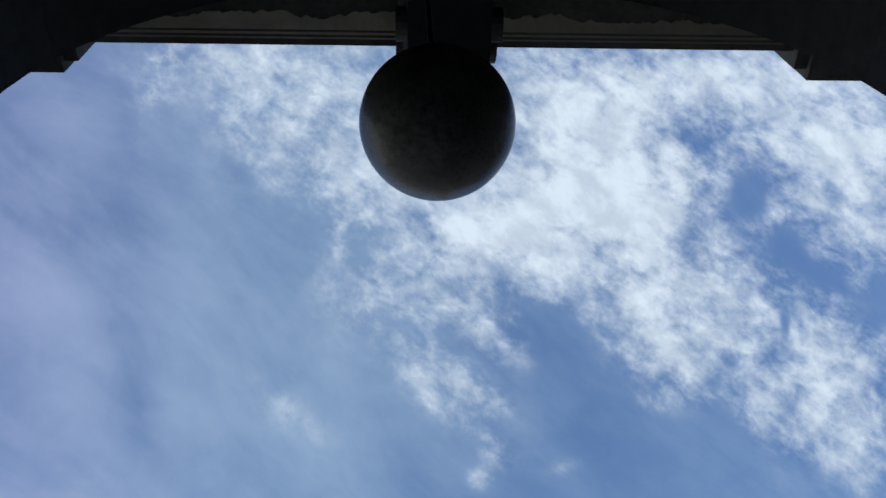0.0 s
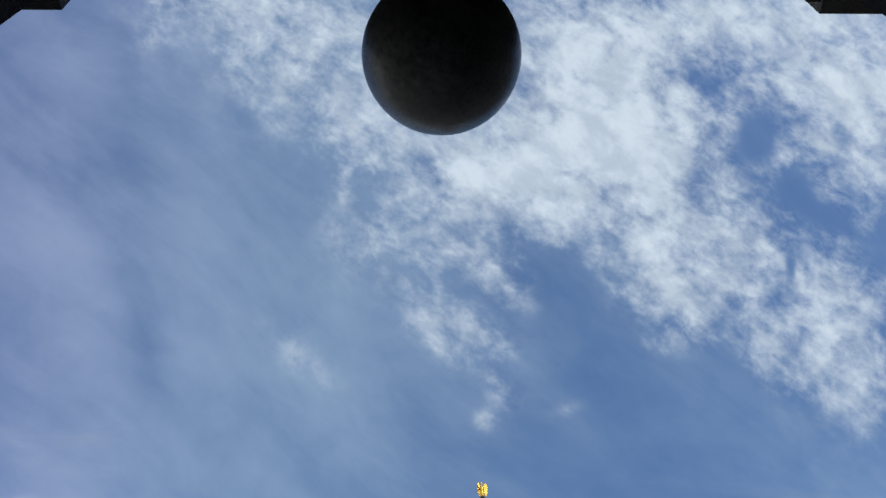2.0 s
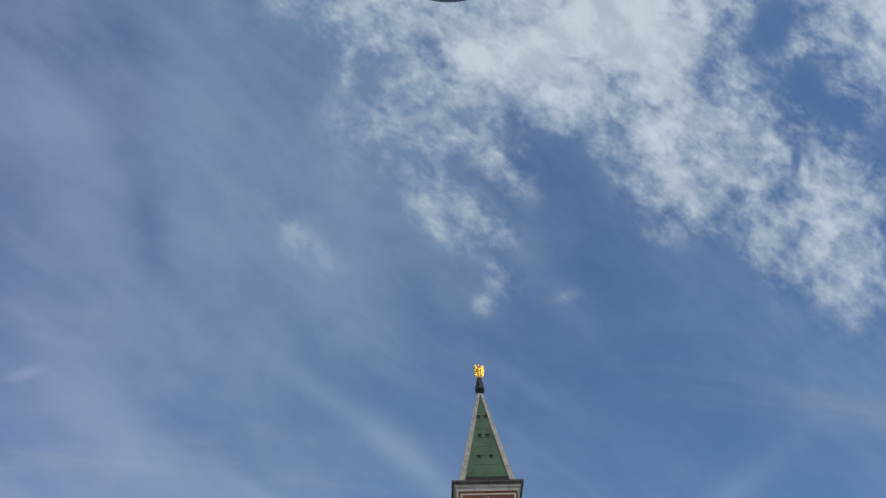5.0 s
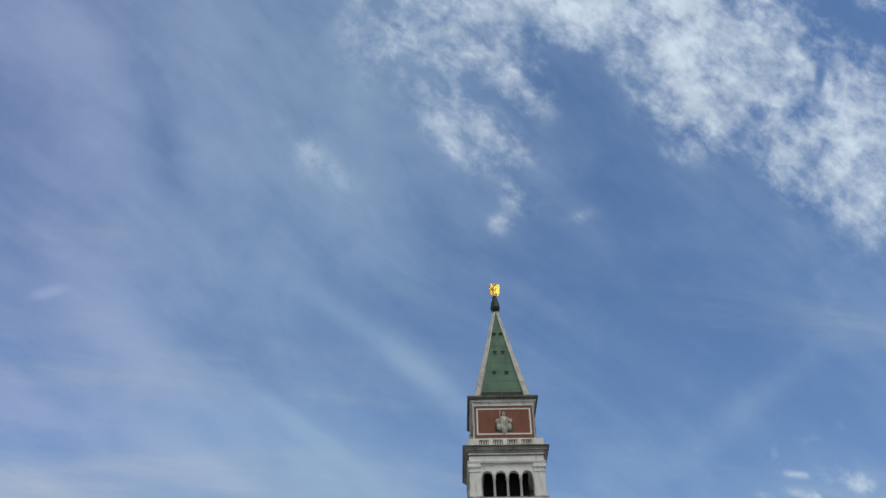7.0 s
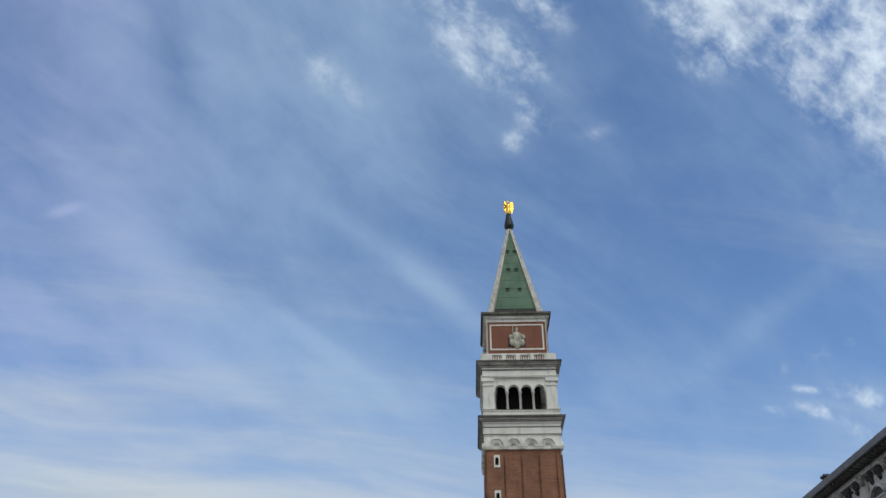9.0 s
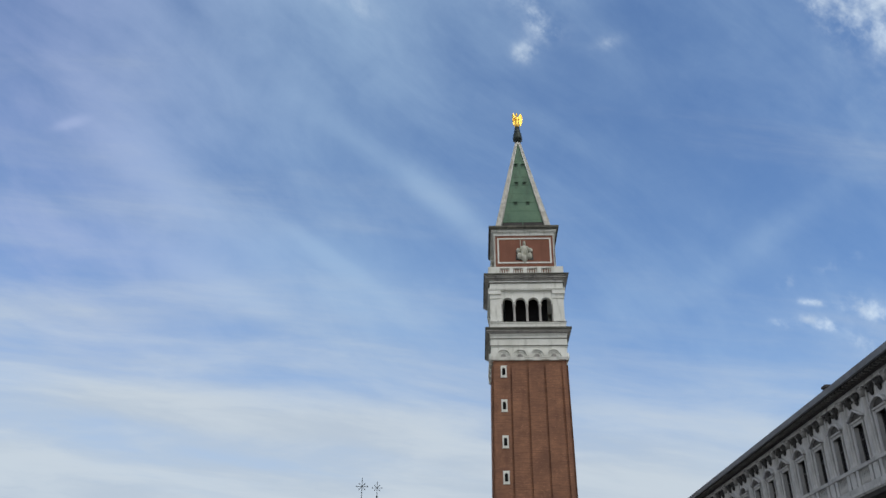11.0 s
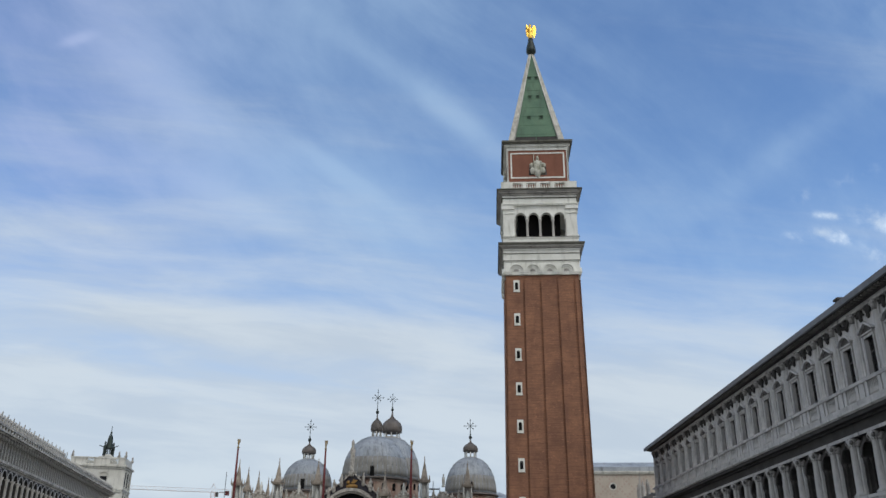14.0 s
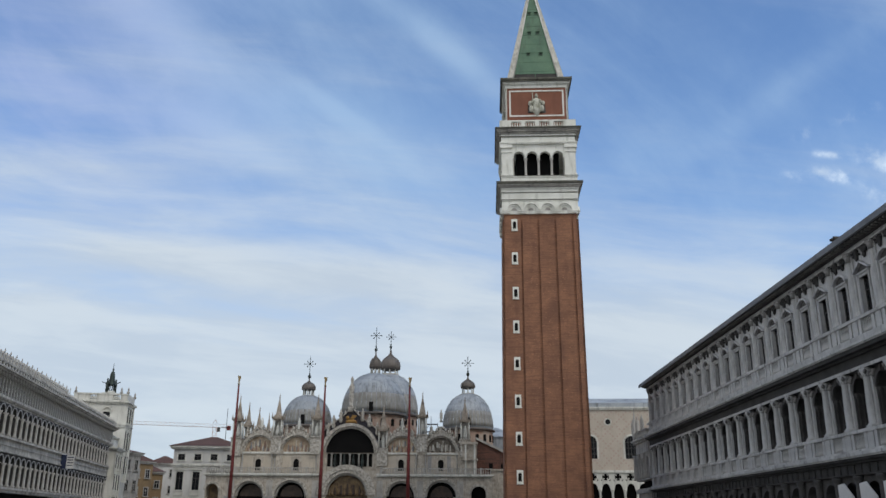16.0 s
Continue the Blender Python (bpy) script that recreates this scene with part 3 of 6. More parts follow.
    moulding("lower_cornice_top", [(6.66, 51.85, 52.05), (6.75, 52.05, 52.3)], TOWER_LEDGE)
    moulding("band_string", [(6.03, 49.38, 49.5)], TOWER_LEDGE)
    # thin dark strips paint the shadow and dirt lines at the mouldings
    moulding("architrave_joint", [(6.05, 50.56, 50.68)], TOWER_LEDGE)
    moulding("pier_string", [(6.12, 58.95, 59.12), (6.2, 59.12, 59.26)])
    moulding("frieze_joint", [(6.07, 60.24, 60.36)], TOWER_LEDGE)
    moulding("sill_joint", [(6.1, 53.4, 53.49)], TOWER_LEDGE)
    moulding("belfry_base", [(5.95, 52.3, 53.2), (6.05, 53.2, 53.5)])
    # belfry: corner piers, four arches a side
    for sx in (-1, 1):
        for sy in (-1, 1):
            b = Build()
            x0, x1 = sorted((sx * 4.1, sx * 5.85))
            y0, y1 = sorted((sy * 4.1, sy * 5.85))
            b.box(x0, x1, y0, y1, 53.5, 59.2)
            x0, x1 = sorted((sx * 4.15, sx * 5.98))
            y0, y1 = sorted((sy * 4.15, sy * 5.98))
            b.box(x0, x1, y0, y1, 53.5, 53.8).box(x0, x1, y0, y1, 57.55, 57.75)
            x0, x1 = sorted((sx * 4.1, sx * 6.1))
            y0, y1 = sorted((sy * 4.1, sy * 6.1))
            b.box(x0, x1, y0, y1, 58.3, 58.5).box(x0, x1, y0, y1, 58.5, 58.9)
            part("corner_pier", b, TOWER_WHITE, tw)
    # near-black block in place of an unlit bell chamber
    part("bell_chamber", Build().box(-3.4, 3.4, -3.4, 3.4, 53.5, 59.0), UNLIT, tw, "near-black block for the unlit inside of the belfry")
    for face in range(4):
        turn = pose(0, 0, 0, 0, 0, 90 * face)
        b = Build()
        for k in range(4):
            c = -3.075 + 2.05 * k
            b.arched_wall(c - 1.025, c + 1.025, 56.68, 58.4, c, 56.88, 0.83, -5.75, -5.1, n=14)
        b.box(-4.1, 4.1, -5.75, -5.1, 58.4, 59.2)
        part("arcade", b, TOWER_WHITE, tw, at=turn)
        for k in range(4):
            c = -3.075 + 2.05 * k
            part("belfry_arch", Build().ring(c, 56.88, 0.86, 1.0, -5.86, -5.7, 16), TOWER_WHITE, tw, at=turn)
        for k in range(5):
            c = -4.1 + 2.05 * k
            part("belfry_column", Build().lathe(c, -5.45, [(0.3, 53.5), (0.3, 53.75), (0.2, 53.85), (0.18, 56.2), (0.3, 56.5), (0.32, 56.68)], 10), STONE_OLD, tw, at=turn)
    moulding("upper_entablature", [(5.9, 59.2, 60.3), (6.0, 60.3, 60.55), (5.92, 60.55, 60.75)])
    moulding("upper_cornice", [(6.15, 60.75, 61.0), (6.5, 61.0, 61.25), (6.7, 61.25, 61.35)], STONE_OLD)
    # added dark block: shade seen through the balustrade gaps
    part("attic_plinth", Build().box(-4.9, 4.9, -4.9, 4.9, 61.6, 63.4), STONE_DARK, tw, "dark block for the shade behind the balustrade")
    moulding("upper_cornice_top", [(6.76, 61.35, 61.5), (6.85, 61.5, 61.65)], TOWER_LEDGE)
    # balustrade
    for face in range(4):
        turn = pose(0, 0, 0, 0, 0, 90 * face)
        b = Build()
        b.box(-6.05, 6.05, -6.1, -5.6, 61.65, 61.82).box(-6.05, 6.05, -6.1, -5.6, 62.9, 63.15)
        for x0, x1 in ((-6.05, -4.2), (-2.65, -2.0), (-0.45, 0.27), (1.82, 2.55), (4.1, 6.05)):
            b.box(x0, x1, -6.1, -5.6, 61.82, 62.9)
        part("balustrade", b, TOWER_WHITE, tw, at=turn)
        for x0, x1 in ((-4.2, -2.65), (-2.0, -0.45), (0.27, 1.82), (2.55, 4.1)):
            for k in range(4):
                c = x0 + (x1 - x0) * (k + 0.5) / 4
                part("baluster", Build().lathe(c, -5.85, [(0.11, 61.82), (0.14, 62.15), (0.08, 62.7), (0.12, 62.9)], 6), TOWER_WHITE, tw, at=turn)
    # attic of brick with white frame and a carved figure
    part("attic", Build().box(-5.0, 5.0, -5.0, 5.0, 61.6, 69.5), BRICK_LIGHT, tw, "red brick attic")
    for face in range(4):
        turn = pose(0, 0, 0, 0, 0, 90 * face)
        b = Build()
        for x0, x1, z0, z1 in ((-4.45, 4.45, 68.82, 69.05), (-4.45, 4.45, 64.3, 64.55), (-4.45, -4.2, 64.55, 68.82), (4.2, 4.45, 64.55, 68.82)):
            b.box(x0, x1, -5.08, -4.95, z0, z1)
        part("panel_frame", b, TOWER_WHITE, tw, "thin white stone frame", at=turn)
        for sx in (-1, 1):
            x0, x1 = sorted((sx * 4.88, sx * 5.1))
            part("attic_pilaster", Build().box(x0, x1, -5.1, -4.8, 62.5, 69.5), TOWER_WHITE, tw, at=turn)
        # a seated figure between two beasts, on a tapering bracket
        f = Build()
        f.lathe(0, -5.1, [(0.08, 64.35), (0.38, 64.75), (0.62, 65.1), (0.95, 65.35), (0.9, 65.7), (0.62, 66.2), (0.55, 66.9), (0.62, 67.35), (0.3, 67.55), (0.14, 67.65)], 12, sy=0.5)
        f.lathe(0, -5.2, [(0.05, 67.55), (0.25, 67.72), (0.27, 67.98), (0.18, 68.2), (0.22, 68.28), (0.05, 68.4)], 10)
        for sx in (-1, 1):
            f.lathe(sx * 1.0, -5.2, [(0.08, 66.15), (0.33, 66.35), (0.38, 66.65), (0.25, 66.95), (0.06, 67.05)], 9)
            f.lathe(sx * 0.85, -5.15, [(0.08, 65.0), (0.34, 65.25), (0.42, 65.7), (0.3, 66.1), (0.1, 66.25)], 9)
            f.lathe(sx * 0.42, -5.35, [(0.1, 65.2), (0.24, 65.5), (0.2, 66.2), (0.26, 66.5), (0.08, 66.7)], 8)
            f.tube([(sx * 0.5, -5.25, 67.3), (sx * 0.72, -5.4, 66.85), (sx * 0.5, -5.5, 66.5)], 0.14)
        f.box(-0.66, -0.56, -5.25, -5.15, 66.6, 68.85)
        part("relief", f, FIGURE_STONE, tw, "pale carved figure in relief", at=turn)
        # dark panel painted as the shade behind the figure
        part("relief_shade", Build().prism([(-1.5, 64.9), (1.5, 64.9), (1.3, 66.9), (-1.3, 66.9)], -5.03, -4.98), STONE_DARK, tw, "dark panel for the shade round the relief", at=turn)
    moulding("attic_cornice", [(5.1, 69.5, 69.95), (5.2, 69.95, 70.1), (5.4, 70.1, 70.3), (5.5, 70.3, 70.45)])
    moulding("attic_cornice_top", [(5.7, 70.45, 70.7), (5.85, 70.7, 71.05)], TOWER_LEDGE)
    moulding("spire_kerb", [(4.62, 71.05, 71.45), (4.3, 71.45, 72.5)], STONE_DARK)
    # spire
    Z0, Z1, S0, S1 = 71.45, 91.8, 4.68, 0.42
    spire = part("spire", frustum(72.5, Z1, S0 - 0.33, S1 - 0.05), COPPER, tw, "green copper spire")
    for face in range(4):
        turn = pose(0, 0, 0, 0, 0, 90 * face)
        rib = Build()
        pts = []
        for z, h, wd in ((Z0, S0, 1.0), (Z1, S1, 0.40)):
            pts += [(-h - 0.03, -h - 0.03, z), (-h + wd, -h - 0.03, z), (-h + wd, -h + 0.2, z), (-h + 0.2, -h + wd, z), (-h - 0.03, -h + wd, z)]
        rib.add(pts, [(4, 3, 2, 1, 0), (5, 6, 7, 8, 9)] + [(k, (k + 1) % 5, (k + 1) % 5 + 5, k + 5) for k in range(5)])
        part("spire_rib", rib, RIB_STONE, spire, "pale stone corner rib", at=turn)
        for sx in (-1, 1):
            part("rib_edge", Build().tube([(sx * (S0 - 1.0), -S0 - 0.04, Z0), (sx * (S1 - 0.32), -S1 - 0.04, Z1)], 0.1, 5), STONE, spire, at=turn)
        slope = math.degrees(math.atan2(S0 - S1, Z1 - Z0))
        for z, off in ((76.7, 1.05), (81.4, 0.70), (85.9, 0.62)):
            h = S0 - 0.12 - (S0 - S1 - 0.07) * (z - Z0) / (Z1 - Z0)
            for sx in (-1, 1):
                lou = part("dormer", Build().box(-0.36, 0.36, -0.12, 0.25, -0.34, -0.24).box(-0.36, 0.36, -0.22, 0.25, 0.26, 0.38).box(-0.36, -0.26, -0.1, 0.25, -0.3, 0.3).box(0.26, 0.36, -0.1, 0.25, -0.3, 0.3), COPPER, spire, at=turn @ shift(sx * off, -h, z))
                part("dormer_opening", Build().box(-0.26, 0.26, -0.05, 0.02, -0.24, 0.26), COPPER_DARK, lou)
        for z in range(73, 89, 2):
            h = S0 - 0.12 - (S0 - S1 - 0.07) * (z - Z0) / (Z1 - Z0)
            part("seam", Build().box(-h + 0.7 * (1 - (z - Z0) / 20), h - 0.7 * (1 - (z - Z0) / 20), -h - 0.025, -h + 0.1, z, z + 0.05), COPPER, spire, at=turn)
        h0, h1 = S0 - 0.12, S1 - 0.05
        part("ridge_seam", Build().add([(-0.06, -h0 - 0.04, Z0), (0.06, -h0 - 0.04, Z0), (0.06, -h0 + 0.1, Z0), (-0.06, -h0 + 0.1, Z0), (-0.04, -h1 - 0.04, Z1), (0.04, -h1 - 0.04, Z1), (0.04, -h1 + 0.1, Z1), (-0.04, -h1 + 0.1, Z1)],
                                       [(3, 2, 1, 0), (4, 5, 6, 7), (0, 1, 5, 4), (1, 2, 6, 5), (2, 3, 7, 6), (3, 0, 4, 7)]), COPPER, spire, at=turn)
    part("finial_base", Build().lathe(0, 0, [(0.5, 91.5), (0.46, 92.3), (0.86, 92.5), (0.88, 93.2), (0.74, 93.5), (0.8, 93.7), (0.7, 94.1), (0.56, 94.2), (0.62, 94.5), (0.5, 94.8), (0.46, 95.45)], 14), BRONZE, tw, "dark bronze drum")
    # gilded winged figure, one plain shape
    g = Build()
    g.lathe(0, 0, [(0.36, 95.45), (0.46, 95.8), (0.38, 96.6), (0.42, 97.2), (0.46, 97.7), (0.2, 98.0), (0.11, 98.12), (0.24, 98.35), (0.24, 98.65), (0.05, 98.9)], 12, sy=0.8)
    for sx, reach in ((-1, 0.7), (1, 1.0)):
        rows = ((0.22, 97.4), (0.45, 98.4), (0.8, 98.85), (1.08, 98.6), (1.14, 97.8), (1.05, 96.8), (0.78, 95.9), (0.5, 96.5))
        g.prism([(sx * x * reach, z) for x, z in rows][::-sx], 0.1, 0.3)
        g.prism([(sx * x * reach * 0.8, 97.3 + (z - 97.3) * 0.8) for x, z in rows][::-sx], 0.02, 0.1)
    g.tube([(-0.3, -0.1, 97.5), (-0.85, -0.5, 97.3), (-0.9, -0.6, 98.0)], 0.12)
    part("gilded_figure", g, GOLD, tw, "gilded winged figure", at=pose(0, 0, 0, 0, 0, 12))
    return tw


build_tower()


# ---- long three-storey range (right of the square) ----
CAPITAL = mat("grimy_capital", (0.30, 0.29, 0.275), (0.045, 0.043, 0.04), 4.0, 0.85, bump=0.5, streak=0.5, fine=1.6)
GUTTER = mat("dull_lead_gutter", (0.20, 0.205, 0.215), (0.14, 0.145, 0.15), 1.0, 0.6, 0.2, streak=0.5)
PN = pose(31.5 * math.cos(radians(5.5)), 31.5 * math.sin(radians(5.5)), 0, 0, 0, 5.5 - 90)
BAY = 3.76


def build_new_range():
    rg = thing("arcaded_palace", PN, "long grey stone palace with three storeys of columns and arches", "palace")
    first, count = -63.8 + 7 * BAY, 27  # column lines run to the far end
    end = first - BAY * (count - 1) - 1.2  # far corner
    near = -2.0
    # storeys behind the columns
    part("core", Build().box(end + 0.4, near, 2.6, 14, 0, 22.5), STONE_GREY, rg)
    # near-black sheet in place of the unlit rooms
    part("rooms", Build().box(end + 0.5, near, 2.4, 2.6, 0, 14.0), UNLIT, rg, "near-black sheet for the unlit rooms behind the arches")
    # long mouldings
    levels = {
        "ground_entablature": [(0.0, 5.32, 6.1), (-0.25, 6.1, 6.3), (-0.55, 6.3, 6.48)],
        "ground_dentil_course": [(-0.12, 5.2, 5.26), (-0.22, 5.26, 5.32)],
        "ground_ledge": [(-0.66, 6.48, 6.6), (-0.76, 6.6, 6.84)],
        "first_ledge": [(-0.95, 14.5, 14.6), (-1.04, 14.6, 14.79)],
        "first_architrave": [(-0.31, 12.97, 13.22)],
        "balcony_plinth": [(-0.46, 6.84, 7.05)],
        "balcony_rail": [(-0.52, 8.25, 8.5)],
        "first_entablature": [(-0.28, 12.95, 13.15), (-0.2, 13.15, 14.0), (-0.45, 14.0, 14.2), (-0.85, 14.2, 14.5)],
        "upper_plinth": [(-0.45, 14.79, 15.4)],
        "upper_rail": [(-0.50, 16.55, 16.8)],
        "top_entablature": [(-0.24, 22.05, 22.2), (-0.18, 22.2, 22.42)],
        "top_cornice": [(-0.55, 22.42, 22.6), (-1.0, 22.6, 22.7), (-1.12, 22.7, 22.9)],
    }
    for name, steps in levels.items():
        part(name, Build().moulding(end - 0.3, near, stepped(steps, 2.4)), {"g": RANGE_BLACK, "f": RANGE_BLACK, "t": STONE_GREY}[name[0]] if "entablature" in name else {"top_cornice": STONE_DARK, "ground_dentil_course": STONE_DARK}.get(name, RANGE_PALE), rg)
    dent = Build()
    x = end
    while x < near:
        dent.box(x, x + 0.28, -0.95, -0.5, 22.44, 22.6)
        x += 0.56
    tagged(part("dentil", dent, WEATHERED, rg), kind="stuff")
    roof = Build().add([(end - 0.7, -1.2, 22.9), (near, -1.2, 22.9), (near, 6, 24.6), (end + 5, 6, 24.6), (end - 0.7, 14, 22.9), (near, 14, 22.9)],
                       [(0, 1, 2, 3), (0, 3, 4), (3, 2, 5, 4), (0, 4, 5, 1), (1, 5, 2)])
    part("roof", roof, TILE, rg, "low tiled roof")
    part("gutter", Build().box(end - 0.75, near, -1.3, -1.1, 22.56, 23.04), GUTTER, rg, "grey lead gutter")
    part("chimney", Build().box(-64.75, -64.15, -0.8, 0.2, 23.0, 23.6).box(-64.85, -64.05, -0.9, 0.3, 23.5, 23.68), STONE_DARK, rg, "small dark chimney")
    # one bay's pieces, shared by all
    wall_top = Build().box(-BAY / 2, -0.74, 0, 0.7, 16.8, 22.05).box(0.74, BAY / 2, 0, 0.7, 16.8, 22.05).box(-0.74, 0.74, 0, 0.7, 19.75, 22.05)
    wall_top.box(-BAY / 2, BAY / 2, 0.7, 0.9, 15.4, 16.8)
    wall_mid = Build().arched_wall(-BAY / 2, BAY / 2, 8.5, 12.95, 0, 11.45, 1.12, 0.25, 1.0, n=14)
    wall_low = Build().arched_wall(-BAY / 2, BAY / 2, 0, 5.2, 0, 3.4, 1.35, 0.2, 1.0, n=14)
    meshes = {
        "upper_wall": wall_top.mesh("upper_wall", STONE_GREY),
        # recess walls near black, with the shade of the openings in the colour
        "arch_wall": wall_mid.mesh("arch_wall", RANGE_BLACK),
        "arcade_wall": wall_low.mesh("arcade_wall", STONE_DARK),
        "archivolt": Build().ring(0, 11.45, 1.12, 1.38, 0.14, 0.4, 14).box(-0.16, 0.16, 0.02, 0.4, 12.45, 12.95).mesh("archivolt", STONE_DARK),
    }
    col = Build().lathe(0, -0.02, [(0.46, 8.5), (0.46, 8.75), (0.37, 8.85), (0.36, 10.2), (0.31, 12.3), (0.36, 12.38), (0.48, 12.7), (0.5, 12.95)], 12).box(-0.42, 0.42, -0.42, 0.5, 12.72, 12.95).box(-0.45, 0.45, -0.45, 0.4, 8.5, 8.68)
    col.box(-0.6, 0.6, 0.02, 0.24, 8.5, 12.4)
    meshes["column"] = col.mesh("column", RANGE_PALE)
    # inner columns take a dark colour for the shade inside the arches
    small = Build().lathe(0, 0, [(0.24, 8.5), (0.24, 8.7), (0.18, 8.8), (0.16, 11.0), (0.24, 11.25), (0.28, 11.45)], 8)
    meshes["small_column"] = small.mesh("small_column", STONE_DARK)
    up = Build().lathe(0, -0.05, [(0.38, 16.8), (0.38, 17.0), (0.31, 17.1), (0.27, 21.35), (0.28, 21.45), (0.42, 21.8), (0.42, 22.05)], 12).box(-0.40, 0.40, -0.42, 0.3, 21.85, 22.05).box(-0.40, 0.40, -0.42, 0.3, 15.4, 16.8)
    up.box(-0.5, 0.5, -0.12, 0.1, 16.8, 22.05)
    meshes["upper_column"] = up.mesh("upper_column", RANGE_PALE)
    # carved masks and swags under the cornice, in three cuts
    for i in range(3):
        rnd = random.Random(20 + i)
        cap = Build()
        for sx in (-1, 1):
            cap.lathe(sx * 0.62, -0.1, [(0.05, 21.05), (0.2, 21.25), (0.16, 21.42), (0.26, 21.6), (0.3, 21.85), (0.14, 22.02)], 7, sy=0.8)
            cap.tube([(sx * 0.25, -0.14, 21.9), (sx * 0.62, -0.22, 21.62), (sx * 1.0, -0.18, 21.5), (sx * 1.25, -0.12, 21.85)], 0.1, 5)
        for k in range(9):
            x, z, r = rnd.uniform(-1.2, 1.2), rnd.uniform(21.45, 21.92), rnd.uniform(0.08, 0.17)
            cap.lathe(x, -0.12, [(0.03, z - r), (r, z - r * 0.4), (r, z + r * 0.4), (0.03, z + r)], 6)
        meshes["festoon_%d" % i] = cap.mesh("festoon", RANGE_BLACK)
    spand = Build()
    for dx, dz, r in ((-0.13, 12.45, 0.24), (0.0, 12.55, 0.2), (0.12, 12.65, 0.17)):
        spand.lathe(dx, 0.12, [(0.05, dz - r), (r, dz - r * 0.4), (r, dz + r * 0.4), (0.05, dz + r)], 7)
    meshes["spandrel_carving"] = spand.mesh("spandrel_carving", CAPITAL)
    frame_w = Build().box(-0.92, -0.72, -0.12, 0.5, 16.8, 19.8).box(0.72, 0.92, -0.12, 0.5, 16.8, 19.8).box(-0.92, 0.92, -0.12, 0.5, 19.75, 19.98).box(-1.02, 1.02, -0.22, 0.2, 19.98, 20.12)
    meshes["window_surround"] = frame_w.mesh("window_surround", RANGE_PALE)
    tri = Build()
    # hollow of the pediments, its shade put into the dark colour
    meshes["tympanum"] = Build().prism([(-1.12, 20.12), (1.12, 20.12), (1.12, 20.22), (0, 20.85), (-1.12, 20.22)], -0.08, 0.1).mesh("tympanum", STONE_DARK)
    for sx in (-1, 1):
        q = [(sx * 1.16, 20.16), (sx * 1.16, 20.3), (0, 20.98), (0, 20.80)]
        tri.prism(q[::-1] if sx > 0 else q, -0.34, 0.1)
    meshes["pointed_pediment"] = tri.mesh("pointed_pediment", STONE_GREY)
    seg = Build().ring(0, 19.55, 1.18, 1.36, -0.34, 0.1, 10, 30, 150)
    meshes["curved_tympanum"] = Build().ring(0, 19.55, 0.66, 1.18, -0.08, 0.1, 10, 30, 150).mesh("curved_tympanum", STONE_DARK)
    meshes["curved_pediment"] = seg.mesh("curved_pediment", STONE_GREY)
    sash = Build().box(-0.72, -0.64, 0.25, 0.32, 16.8, 19.75).box(0.64, 0.72, 0.25, 0.32, 16.8, 19.75).box(-0.05, 0.05, 0.25, 0.32, 16.8, 19.75).box(-0.64, 0.64, 0.25, 0.32, 18.7, 18.8)
    meshes["sash"] = sash.mesh("sash", STONE_DARK)
    meshes["blind"] = Build().box(0.40, 0.60, 0.2, 0.245, 16.85, 18.55).mesh("blind", STUCCO_WHITE)
    meshes["pane"] = Build().box(-0.72, 0.72, 0.32, 0.37, 16.8, 19.75).mesh("pane", GLASS)
    # added dark sheets that stand for the shade behind the balusters
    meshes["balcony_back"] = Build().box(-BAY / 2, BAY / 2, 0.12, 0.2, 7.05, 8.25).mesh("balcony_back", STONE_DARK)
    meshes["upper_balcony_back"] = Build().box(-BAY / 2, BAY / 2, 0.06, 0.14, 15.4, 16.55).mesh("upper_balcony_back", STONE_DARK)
    cap2 = Build().lathe(0, -0.02, [(0.32, 12.3), (0.38, 12.42), (0.34, 12.48), (0.44, 12.7), (0.40, 12.74), (0.5, 12.9), (0.5, 12.94)], 10)
    for sx in (-1, 1):
        cap2.lathe(sx * 0.40, -0.36, [(0.04, 12.45), (0.15, 12.55), (0.15, 12.72), (0.04, 12.82)], 7)
    meshes["capital"] = cap2.mesh("capital", CAPITAL)
    meshes["upper_capital"] = Build().lathe(0, -0.05, [(0.3, 21.3), (0.36, 21.45), (0.33, 21.5), (0.47, 21.85), (0.48, 22.03)], 10).mesh("upper_capital", CAPITAL)
    meshes["modillion"] = Build().box(-0.15, 0.15, -0.80, -0.40, 14.22, 14.49).mesh("modillion", STONE_DARK)
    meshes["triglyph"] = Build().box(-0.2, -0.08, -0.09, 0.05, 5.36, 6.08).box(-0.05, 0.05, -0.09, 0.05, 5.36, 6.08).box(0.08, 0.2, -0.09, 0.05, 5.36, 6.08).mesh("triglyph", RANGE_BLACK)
    meshes["awning"] = Build().add([(-1.3, -0.32, 4.6), (-0.2, -0.32, 4.7), (1.3, -0.32, 3.6), (1.3, -0.32, 0.6), (-1.3, -0.32, 0.6), (-1.3, -0.24, 4.6), (-0.2, -0.24, 4.7), (1.3, -0.24, 3.6), (1.3, -0.24, 0.6), (-1.3, -0.24, 0.6)],
                                   [(4, 3, 2, 1, 0), (5, 6, 7, 8, 9)] + [(k, (k + 1) % 5, (k + 1) % 5 + 5, k + 5) for k in range(5)]).mesh("awning", STUCCO_WHITE)
    meshes["curtain"] = Build().box(0.12, 0.34, 0.9, 0.98, 8.6, 10.9).mesh("curtain", STUCCO_WHITE)
    mid_bal, top_bal = Build(), Build()
    for b, z0, z1, y in ((mid_bal, 7.05, 8.25, -0.3), (top_bal, 15.4, 16.55, -0.28)):
        b.box(-0.215, 0.215, y - 0.14, y + 0.2, z0, z1)
